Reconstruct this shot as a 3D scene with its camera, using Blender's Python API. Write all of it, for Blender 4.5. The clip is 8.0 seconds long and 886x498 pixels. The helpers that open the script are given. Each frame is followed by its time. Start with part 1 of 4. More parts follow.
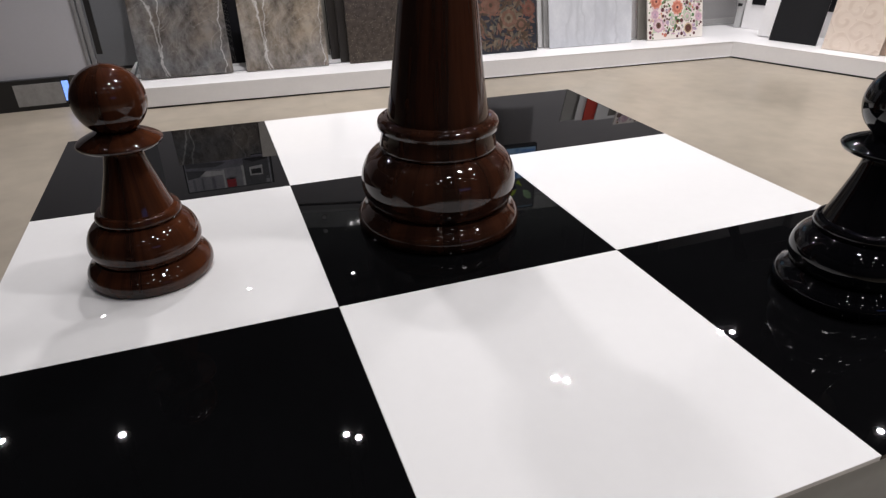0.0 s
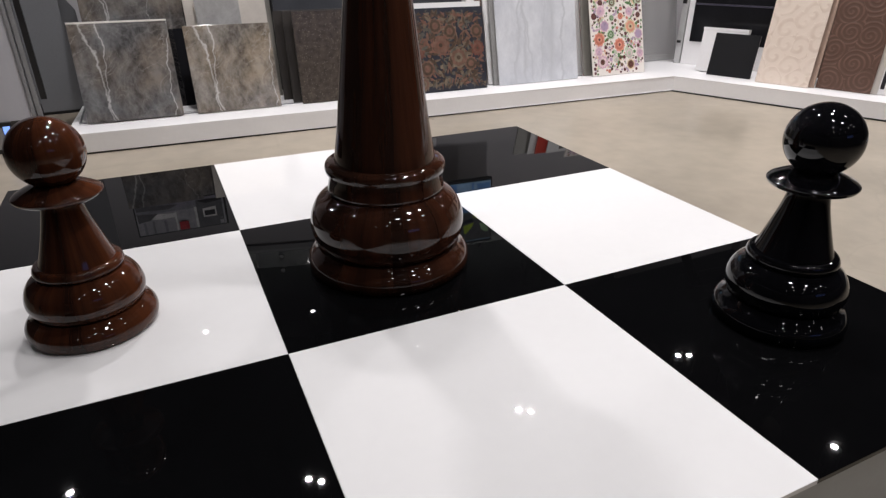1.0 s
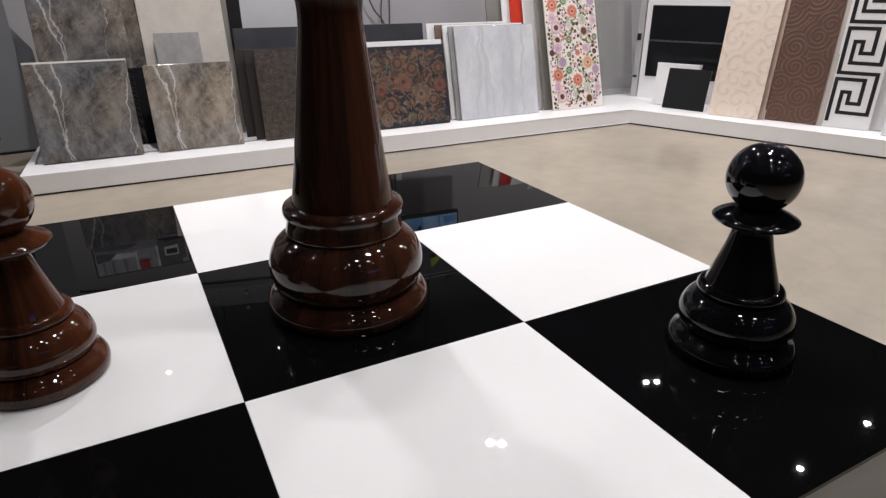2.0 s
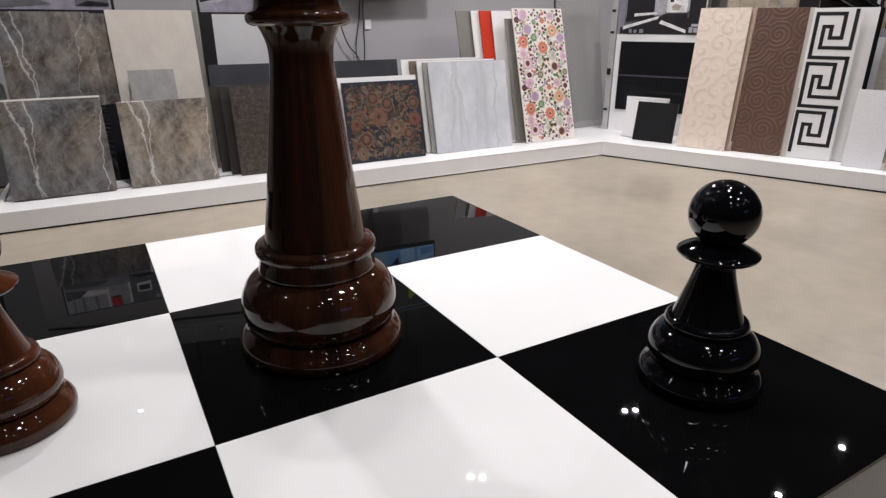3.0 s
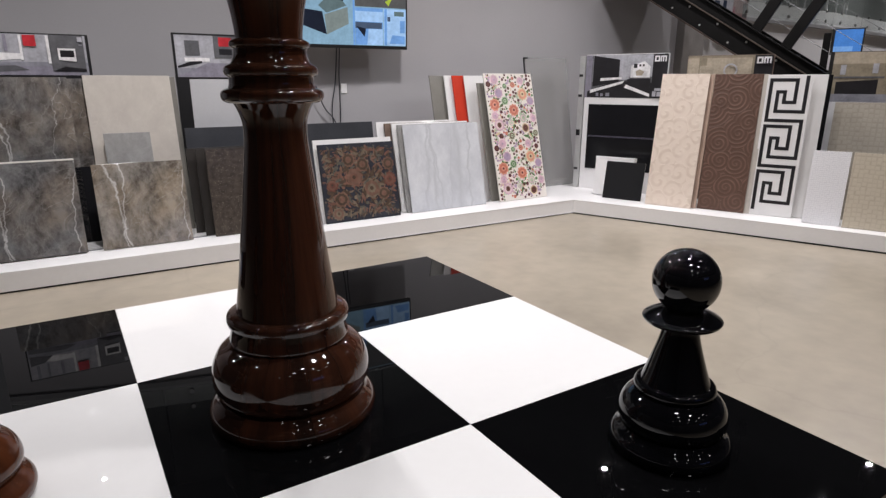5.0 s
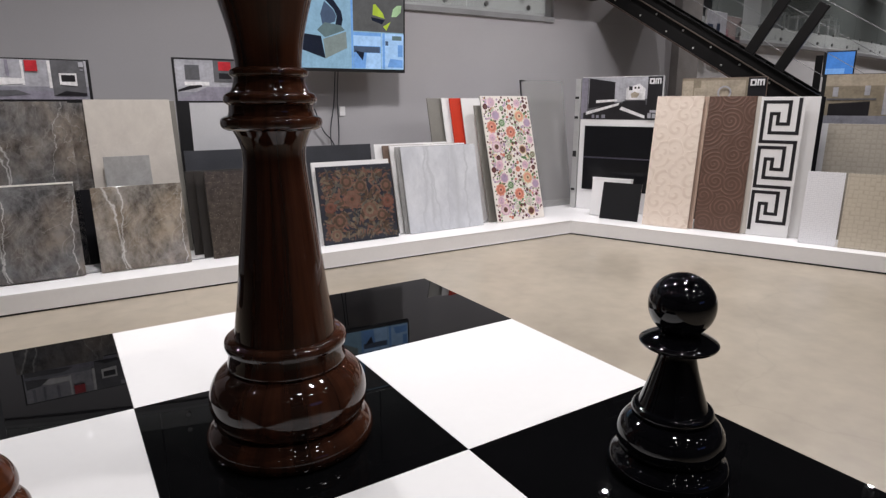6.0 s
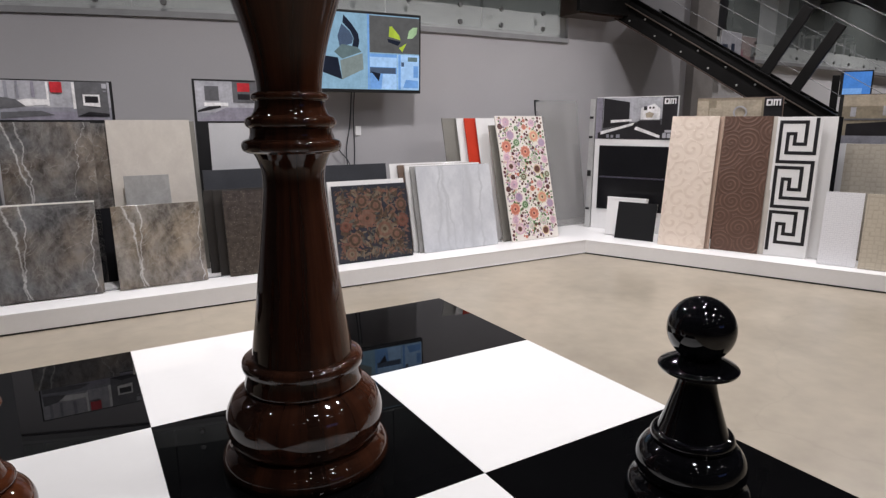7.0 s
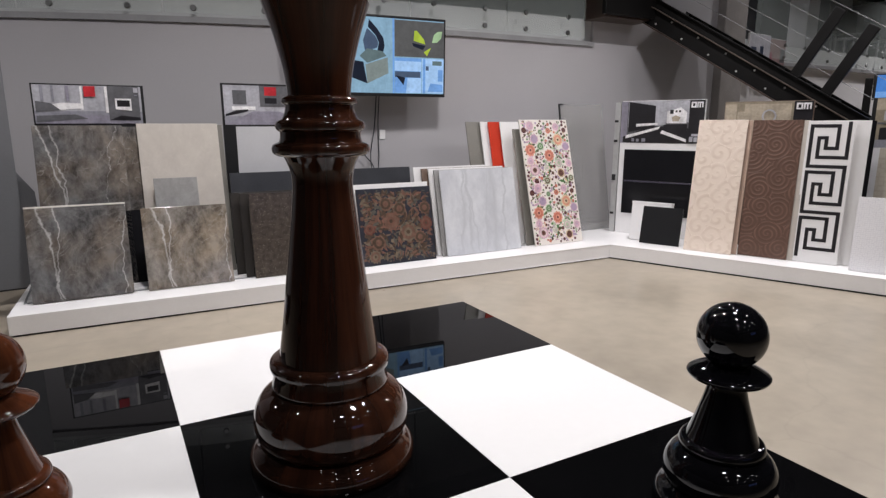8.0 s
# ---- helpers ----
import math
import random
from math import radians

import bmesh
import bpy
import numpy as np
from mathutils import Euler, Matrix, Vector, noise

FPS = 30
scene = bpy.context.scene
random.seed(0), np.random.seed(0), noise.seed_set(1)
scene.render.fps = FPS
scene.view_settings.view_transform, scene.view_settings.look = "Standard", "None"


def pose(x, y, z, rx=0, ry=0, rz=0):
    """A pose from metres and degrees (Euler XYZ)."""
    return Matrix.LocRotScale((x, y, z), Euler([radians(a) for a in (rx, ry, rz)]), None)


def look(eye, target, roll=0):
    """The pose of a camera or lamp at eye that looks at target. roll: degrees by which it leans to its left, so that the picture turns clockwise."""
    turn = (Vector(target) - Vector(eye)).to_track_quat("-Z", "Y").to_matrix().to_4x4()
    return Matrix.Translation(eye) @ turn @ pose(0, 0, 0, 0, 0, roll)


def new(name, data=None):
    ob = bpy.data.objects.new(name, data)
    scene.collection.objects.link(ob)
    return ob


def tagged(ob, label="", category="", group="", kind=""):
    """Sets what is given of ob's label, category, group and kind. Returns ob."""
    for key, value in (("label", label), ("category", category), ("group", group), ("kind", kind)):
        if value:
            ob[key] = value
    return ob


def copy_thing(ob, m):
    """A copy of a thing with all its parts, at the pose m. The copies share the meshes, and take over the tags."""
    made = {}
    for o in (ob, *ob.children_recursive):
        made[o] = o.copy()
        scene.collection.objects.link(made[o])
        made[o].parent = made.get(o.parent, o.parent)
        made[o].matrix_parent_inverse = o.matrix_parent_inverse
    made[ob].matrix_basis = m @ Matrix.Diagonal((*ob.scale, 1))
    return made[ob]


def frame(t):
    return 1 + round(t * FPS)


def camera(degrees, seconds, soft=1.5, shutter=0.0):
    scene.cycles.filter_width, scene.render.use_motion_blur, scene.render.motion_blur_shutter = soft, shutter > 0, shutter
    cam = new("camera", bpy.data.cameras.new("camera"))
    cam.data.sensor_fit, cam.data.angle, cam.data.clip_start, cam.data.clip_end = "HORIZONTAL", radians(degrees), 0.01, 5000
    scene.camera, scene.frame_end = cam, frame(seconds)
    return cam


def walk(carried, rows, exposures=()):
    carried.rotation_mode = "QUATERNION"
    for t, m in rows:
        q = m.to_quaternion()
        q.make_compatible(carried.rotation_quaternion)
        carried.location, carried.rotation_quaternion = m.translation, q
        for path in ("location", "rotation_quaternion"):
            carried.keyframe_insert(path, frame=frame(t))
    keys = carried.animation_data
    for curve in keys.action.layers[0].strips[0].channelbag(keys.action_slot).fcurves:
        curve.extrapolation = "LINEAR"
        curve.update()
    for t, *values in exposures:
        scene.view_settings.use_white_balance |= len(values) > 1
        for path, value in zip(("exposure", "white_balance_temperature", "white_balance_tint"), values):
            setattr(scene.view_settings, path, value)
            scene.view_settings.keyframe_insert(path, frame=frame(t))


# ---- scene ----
cam = camera(72.16, 8.0, 1.35)
PATH = [
    (0, (0.6032, -0.4371, 1.1637), (1.2215, 1.1970, 0.1905), -0.05),
    (0.5, (0.6215, -0.4429, 1.1749), (1.3033, 1.1927, 0.2475), -0.11),
    (1, (0.6349, -0.4517, 1.1899), (1.3862, 1.1802, 0.3110), -0.15),
    (1.5, (0.6527, -0.4563, 1.2048), (1.4604, 1.1724, 0.3710), -0.14),
    (3, (0.6773, -0.4800, 1.2458), (1.6128, 1.1435, 0.5465), -0.07),
    (3.5, (0.6794, -0.4869, 1.2569), (1.6421, 1.1400, 0.6038), -0.06),
    (4, (0.6816, -0.4951, 1.2698), (1.6707, 1.1339, 0.6632), -0.04),
    (4.5, (0.6842, -0.4974, 1.2818), (1.6971, 1.1316, 0.7157), -0.04),
    (6, (0.6825, -0.5073, 1.3093), (1.7238, 1.1344, 0.8396), -0.07),
    (6.5, (0.6795, -0.5091, 1.3144), (1.7147, 1.1464, 0.8811), -0.09),
    (7, (0.6721, -0.5035, 1.3217), (1.6834, 1.1720, 0.9091), -0.08),
    (7.5, (0.6640, -0.4992, 1.3244), (1.6486, 1.1944, 0.9218), -0.06),
    (8, (0.6570, -0.4996, 1.3217), (1.6084, 1.2132, 0.9205), -0.05),
]
walk(cam, [(t, look(eye, target, roll)) for t, eye, target, roll in PATH])

# ---- room constants ----
TILE = 0.8            # side of one board tile
BOARD = 0.32          # height of the board's top
PLAT = 0.14           # height of the display platforms
CEIL = 4.5
CX, CY, TURN = 5.03, 3.92, -67.5      # inner corner of the two platforms, and the bearing of the second one


def right_frame(s, w, z=0.0):
    """A place s along and w behind the front edge of the second platform."""
    a = radians(TURN)
    return (CX + s * math.cos(a) - w * math.sin(a), CY + s * math.sin(a) + w * math.cos(a), z)


def wall_y(x):
    """The gently curved line of the long wall."""
    if x < 4.6:
        return 5.08 + 0.92 * ((4.6 - x) / 4.6) ** 2
    if x > 8.3:
        return 5.08 + 0.40 * min(1.0, (x - 8.3) / 1.2) + 0.0125 * max(0.0, x - 9.5) ** 2
    return 5.08


# ---- light ----
world = bpy.data.worlds.new("room_air")
scene.world = world
world.use_nodes = True
world.node_tree.nodes["Background"].inputs[0].default_value = (0.8, 0.85, 1.0, 1)
world.node_tree.nodes["Background"].inputs[1].default_value = 0.02

LOW = 3.6             # height of the suspended display spotlights
LAMPS = [(1.17, 3.42, LOW, 29), (1.26, 3.35, LOW, 29), (3.22, 3.42, LOW, 29), (3.31, 3.35, LOW, 29), (5.26, 3.44, LOW, 24), (5.37, 3.39, LOW, 24),
         (5.52, 1.81, LOW, 38), (6.70, 1.89, LOW, 39), (7.80, 1.94, LOW, 26), (-0.64, 4.10, LOW, 30), (-1.60, 4.39, LOW, 28),
         (-1.33, 7.6, CEIL, 22), (0.6, 7.6, CEIL, 22), (2.13, 7.5, CEIL, 22), (2.95, 7.75, CEIL, 22), (6.0, 7.7, CEIL, 12), (10.5, 7.7, CEIL, 22), (14.0, 8.0, CEIL, 22),
         (10.6, 3.6, CEIL, 36), (13.4, 4.3, CEIL, 55), (16.4, 5.0, CEIL, 55), (1.35, 1.95, CEIL, 9), (1.46, 1.88, CEIL, 9), (3.87, 1.92, CEIL, 3), (-1.05, 1.92, CEIL, 4),
         (1.35, -0.6, CEIL, 9), (1.46, -0.66, CEIL, 9), (3.87, -0.6, CEIL, 4), (3.98, -0.67, CEIL, 4), (2.40, 0.62, CEIL, 18), (2.51, 0.55, CEIL, 18), (3.30, 0.95, CEIL, 12),
         (2.40, -1.75, CEIL, 9), (2.51, -1.82, CEIL, 9), (0.35, -2.0, CEIL, 6), (4.4, -2.6, CEIL, 5), (7.1, 4.25, CEIL, 8), (8.9, 4.0, CEIL, 24),
         (-2.4, -3.4, CEIL, 4), (-0.6, -3.5, CEIL, 4), (1.4, -3.5, CEIL, 4), (3.4, -3.6, CEIL, 4), (5.4, -3.4, CEIL, 4), (0.4, -5.4, CEIL, 4), (2.4, -5.3, CEIL, 4), (4.4, -5.4, CEIL, 4)]
POWER = 0.66
for lx, ly, lz, watts in LAMPS:
    data = bpy.data.lights.new("spot_lamp", "AREA")
    data.shape, data.size, data.energy, data.color = "DISK", 0.05 if lz == LOW else 0.15 if ly < 1.2 else 0.06, watts * POWER, (1.0, 0.965, 0.975)
    data.spread = radians(120 if lz == CEIL else 150)
    lamp = new("spot_lamp", data)
    lamp.matrix_world = pose(lx, ly, lz - 0.17)


# ---- materials ----
def nodes_of(m):
    m.use_nodes = True
    return m.node_tree.nodes, m.node_tree.links, m.node_tree.nodes["Principled BSDF"]


def mat(name, base, rough=0.5, metal=0.0, coat=0.0, scale=6.0, vary=0.12, fine=60.0, bump=0.02, stretch=(1, 1, 1), second=None, emit=0.0, rough_vary=0.08):
    """A surface with blotches and grain at two scales, in metres."""
    m = bpy.data.materials.new(name)
    n, l, b = nodes_of(m)
    b.inputs["Roughness"].default_value, b.inputs["Metallic"].default_value = rough, metal
    b.inputs["Coat Weight"].default_value, b.inputs["Coat Roughness"].default_value = coat, 0.03
    co = n.new("ShaderNodeTexCoord")
    mp = n.new("ShaderNodeMapping")
    mp.inputs["Scale"].default_value = stretch
    l.new(co.outputs["Object"], mp.inputs[0])
    n1, n2 = n.new("ShaderNodeTexNoise"), n.new("ShaderNodeTexNoise")
    n1.inputs["Scale"].default_value, n2.inputs["Scale"].default_value = scale, fine
    n1.inputs["Detail"].default_value, n2.inputs["Detail"].default_value = 5, 3
    l.new(mp.outputs[0], n1.inputs["Vector"])
    l.new(mp.outputs[0], n2.inputs["Vector"])
    mix = n.new("ShaderNodeMix")
    mix.data_type = "FLOAT"
    mix.inputs[0].default_value = 0.35
    l.new(n1.outputs["Fac"], mix.inputs[2])
    l.new(n2.outputs["Fac"], mix.inputs[3])
    ramp = n.new("ShaderNodeValToRGB")
    lo = [c * (1 - vary) for c in base] if second is None else second
    hi = [min(1, c * (1 + vary)) for c in base] if second is None else base
    ramp.color_ramp.elements[0].position, ramp.color_ramp.elements[1].position = 0.32, 0.68
    ramp.color_ramp.elements[0].color, ramp.color_ramp.elements[1].color = (*lo, 1), (*hi, 1)
    l.new(mix.outputs[0], ramp.inputs[0])
    l.new(ramp.outputs[0], b.inputs["Base Color"])
    if emit:
        l.new(ramp.outputs[0], b.inputs["Emission Color"])
        b.inputs["Emission Strength"].default_value = emit
    rr = n.new("ShaderNodeMapRange")
    rr.inputs[3].default_value, rr.inputs[4].default_value = max(0.01, rough * (1 - rough_vary * 3)), rough * (1 + rough_vary * 3)
    l.new(n1.outputs["Fac"], rr.inputs[0])
    l.new(rr.outputs[0], b.inputs["Roughness"])
    if bump:
        bp = n.new("ShaderNodeBump")
        bp.inputs["Strength"].default_value, bp.inputs["Distance"].default_value = 0.4, bump * 0.02
        l.new(n2.outputs["Fac"], bp.inputs["Height"])
        l.new(bp.outputs[0], b.inputs["Normal"])
    return m


def marble_mat(name, base, dark, vein, lines=(), cloud=6.5, rough=0.12, thin=0.02, cool=(1, 1, 1), warm=(1, 1, 1), faint=0.1):
    """Stone with clouds, fine veins, and a few long bright veins at the given (x, slope)."""
    m = bpy.data.materials.new(name)
    n, l, b = nodes_of(m)
    b.inputs["Roughness"].default_value = rough
    co = n.new("ShaderNodeTexCoord")
    n1 = n.new("ShaderNodeTexNoise")
    n1.inputs["Scale"].default_value, n1.inputs["Detail"].default_value, n1.inputs["Roughness"].default_value = cloud, 12, 0.72
    n1.inputs["Distortion"].default_value = 0.15
    ramp = n.new("ShaderNodeValToRGB")
    ramp.color_ramp.elements[0].position, ramp.color_ramp.elements[1].position = 0.37, 0.63
    ramp.color_ramp.elements[0].color, ramp.color_ramp.elements[1].color = (*dark, 1), (*base, 1)
    grain = n.new("ShaderNodeMapping")
    grain.inputs["Rotation"].default_value, grain.inputs["Scale"].default_value = (0, radians(35), 0), (1.0, 1.0, 0.65)
    l.new(co.outputs["Object"], grain.inputs[0])
    l.new(grain.outputs[0], n1.inputs["Vector"])
    l.new(n1.outputs["Fac"], ramp.inputs[0])
    n2 = n.new("ShaderNodeTexNoise")
    n2.inputs["Scale"].default_value, n2.inputs["Detail"].default_value = 2.6, 3
    l.new(co.outputs["Object"], n2.inputs["Vector"])
    tint = n.new("ShaderNodeValToRGB")
    tint.color_ramp.elements[0].position, tint.color_ramp.elements[1].position = 0.4, 0.6
    tint.color_ramp.elements[0].color, tint.color_ramp.elements[1].color = (*cool, 1), (*warm, 1)
    l.new(n2.outputs["Fac"], tint.inputs[0])
    hue = n.new("ShaderNodeMix")
    hue.data_type, hue.blend_type = "RGBA", "MULTIPLY"
    hue.inputs[0].default_value = 1.0
    l.new(ramp.outputs[0], hue.inputs[6])
    l.new(tint.outputs[0], hue.inputs[7])
    v1 = n.new("ShaderNodeTexNoise")
    v1.inputs["Scale"].default_value, v1.inputs["Detail"].default_value, v1.inputs["Distortion"].default_value = 3.5, 6, 1.2
    l.new(co.outputs["Object"], v1.inputs["Vector"])

    def math_node(op, a, c=None):
        k = n.new("ShaderNodeMath")
        k.operation = op
        for i, v in enumerate((a, c)):
            if v is None:
                continue
            if isinstance(v, (int, float)):
                k.inputs[i].default_value = v
            else:
                l.new(v, k.inputs[i])
        return k.outputs[0]

    fine = math_node("ABSOLUTE", math_node("SUBTRACT", v1.outputs["Fac"], 0.5))
    mask = math_node("MULTIPLY", math_node("SUBTRACT", 1.0, math_node("MINIMUM", math_node("DIVIDE", fine, thin), 1.0)), faint)
    bend = n.new("ShaderNodeVectorMath")
    bend.operation = "MULTIPLY_ADD"
    bend.inputs[1].default_value = (0.5, 0.5, 0.5)
    l.new(v1.outputs["Color"], bend.inputs[0])
    l.new(grain.outputs[0], bend.inputs[2])
    crack = n.new("ShaderNodeTexVoronoi")
    crack.feature = "DISTANCE_TO_EDGE"
    crack.inputs["Scale"].default_value = 4.0
    l.new(bend.outputs[0], crack.inputs["Vector"])
    hair = math_node("SUBTRACT", 1.0, math_node("MINIMUM", math_node("DIVIDE", crack.outputs["Distance"], 0.022), 1.0))
    patchy = math_node("MINIMUM", math_node("MAXIMUM", math_node("MULTIPLY", math_node("SUBTRACT", n2.outputs["Fac"], 0.42), 5.0), 0.0), 1.0)
    mask = math_node("MAXIMUM", mask, math_node("MULTIPLY", math_node("MULTIPLY", hair, patchy), faint * 3.5))
    sx = n.new("ShaderNodeSeparateXYZ")
    l.new(co.outputs["Object"], sx.inputs[0])
    w = n.new("ShaderNodeTexNoise")
    w.inputs["Scale"].default_value, w.inputs["Detail"].default_value, w.inputs["Roughness"].default_value = 4.5, 5, 0.6
    l.new(co.outputs["Object"], w.inputs["Vector"])
    wob = math_node("MULTIPLY", math_node("SUBTRACT", w.outputs["Fac"], 0.5), 0.17)
    broken = math_node("MINIMUM", math_node("MAXIMUM", math_node("MULTIPLY", math_node("SUBTRACT", n1.outputs["Fac"], 0.3), 4.0), 0.5), 1.0)
    for x0, slope, wide in lines:
        at = math_node("ADD", math_node("ADD", math_node("MULTIPLY", sx.outputs["Z"], slope), x0), wob)
        d = math_node("ABSOLUTE", math_node("SUBTRACT", sx.outputs["X"], at))
        one = math_node("SUBTRACT", 1.0, math_node("MINIMUM", math_node("DIVIDE", d, wide), 1.0))
        one = math_node("MULTIPLY", one, broken)
        mask = math_node("MAXIMUM", mask, one)
    mix = n.new("ShaderNodeMix")
    mix.data_type = "RGBA"
    l.new(mask, mix.inputs[0])
    l.new(hue.outputs[2], mix.inputs[6])
    mix.inputs[7].default_value = (*vein, 1)
    l.new(mix.outputs[2], b.inputs["Base Color"])
    return m


def swirl_mat(name, base, light, cells=6.0, turns=60.0, rough=0.45, depth=0.002, amount=1.0):
    """Embossed scrolls: a spiral in every cell."""
    m = bpy.data.materials.new(name)
    n, l, b = nodes_of(m)
    b.inputs["Roughness"].default_value = rough
    co = n.new("ShaderNodeTexCoord")
    vo = n.new("ShaderNodeTexVoronoi")
    vo.inputs["Scale"].default_value = cells
    vo.inputs["Randomness"].default_value = 0.75
    vo.voronoi_dimensions = "2D"
    sx = n.new("ShaderNodeSeparateXYZ")
    cx = n.new("ShaderNodeCombineXYZ")
    l.new(co.outputs["Object"], sx.inputs[0])
    l.new(sx.outputs["X"], cx.inputs[0])
    l.new(sx.outputs["Z"], cx.inputs[1])
    l.new(cx.outputs[0], vo.inputs["Vector"])
    sub = n.new("ShaderNodeVectorMath")
    sub.operation = "SUBTRACT"
    l.new(cx.outputs[0], sub.inputs[0])
    l.new(vo.outputs["Position"], sub.inputs[1])
    s2 = n.new("ShaderNodeSeparateXYZ")
    l.new(sub.outputs[0], s2.inputs[0])
    ang = n.new("ShaderNodeMath")
    ang.operation = "ARCTAN2"
    l.new(s2.outputs[1], ang.inputs[0])
    l.new(s2.outputs[0], ang.inputs[1])
    dist = n.new("ShaderNodeMath")
    dist.operation = "MULTIPLY_ADD"
    l.new(vo.outputs["Distance"], dist.inputs[0])
    dist.inputs[1].default_value = turns / cells
    l.new(ang.outputs[0], dist.inputs[2])
    sn = n.new("ShaderNodeMath")
    sn.operation = "SINE"
    l.new(dist.outputs[0], sn.inputs[0])
    mr = n.new("ShaderNodeMapRange")
    mr.inputs[1].default_value, mr.inputs[2].default_value = -0.2, 0.9
    mr.inputs[4].default_value = amount
    l.new(sn.outputs[0], mr.inputs[0])
    mix = n.new("ShaderNodeMix")
    mix.data_type = "RGBA"
    wear = n.new("ShaderNodeTexNoise")
    wear.inputs["Scale"].default_value, wear.inputs["Detail"].default_value = 9.0, 5
    l.new(co.outputs["Object"], wear.inputs["Vector"])
    uneven = n.new("ShaderNodeMapRange")
    uneven.inputs[1].default_value, uneven.inputs[2].default_value, uneven.inputs[3].default_value, uneven.inputs[4].default_value = 0.36, 0.64, 0.1, 1.3
    l.new(wear.outputs["Fac"], uneven.inputs[0])
    worn = n.new("ShaderNodeMath")
    worn.operation = "MULTIPLY"
    l.new(mr.outputs[0], worn.inputs[0])
    l.new(uneven.outputs[0], worn.inputs[1])
    l.new(worn.outputs[0], mix.inputs[0])
    mix.inputs[6].default_value, mix.inputs[7].default_value = (*base, 1), (*light, 1)
    l.new(mix.outputs[2], b.inputs["Base Color"])
    bp = n.new("ShaderNodeBump")
    bp.inputs["Distance"].default_value = depth
    l.new(mr.outputs[0], bp.inputs["Height"])
    l.new(bp.outputs[0], b.inputs["Normal"])
    return m


def grid_mat(name, base, dark, cell=0.03, rough=0.4):
    """Small relief squares, as on a mosaic tile."""
    m = bpy.data.materials.new(name)
    n, l, b = nodes_of(m)
    b.inputs["Roughness"].default_value = rough
    co = n.new("ShaderNodeTexCoord")
    vo = n.new("ShaderNodeTexVoronoi")
    vo.distance = "CHEBYCHEV"
    vo.inputs["Scale"].default_value = 1 / cell
    vo.inputs["Randomness"].default_value = 0.35
    l.new(co.outputs["Object"], vo.inputs["Vector"])
    ramp = n.new("ShaderNodeValToRGB")
    ramp.color_ramp.elements[0].color, ramp.color_ramp.elements[1].color = (*base, 1), (*dark, 1)
    ramp.color_ramp.elements[0].position, ramp.color_ramp.elements[1].position = 0.3, 0.62
    l.new(vo.outputs["Distance"], ramp.inputs[0])
    l.new(ramp.outputs[0], b.inputs["Base Color"])
    bp = n.new("ShaderNodeBump")
    bp.inputs["Distance"].default_value = 0.0015
    bp.invert = True
    l.new(vo.outputs["Distance"], bp.inputs["Height"])
    l.new(bp.outputs[0], b.inputs["Normal"])
    return m


def speckle_mat(name, base, dark, fleck):
    """Dark granite with bright flecks."""
    m = mat(name, base, 0.22, scale=25, fine=140, second=dark, bump=0.0)
    n, l, b = nodes_of(m)
    co = n.new("ShaderNodeTexCoord")
    vo = n.new("ShaderNodeTexVoronoi")
    vo.inputs["Scale"].default_value = 75
    l.new(co.outputs["Object"], vo.inputs["Vector"])
    mr = n.new("ShaderNodeMapRange")
    mr.inputs[1].default_value, mr.inputs[2].default_value, mr.inputs[3].default_value, mr.inputs[4].default_value = 0.1, 0.2, 1, 0
    l.new(vo.outputs["Distance"], mr.inputs[0])
    old = b.inputs["Base Color"].links[0].from_socket
    mix = n.new("ShaderNodeMix")
    mix.data_type = "RGBA"
    l.new(mr.outputs[0], mix.inputs[0])
    l.new(old, mix.inputs[6])
    mix.inputs[7].default_value = (*fleck, 1)
    l.new(mix.outputs[2], b.inputs["Base Color"])
    return m


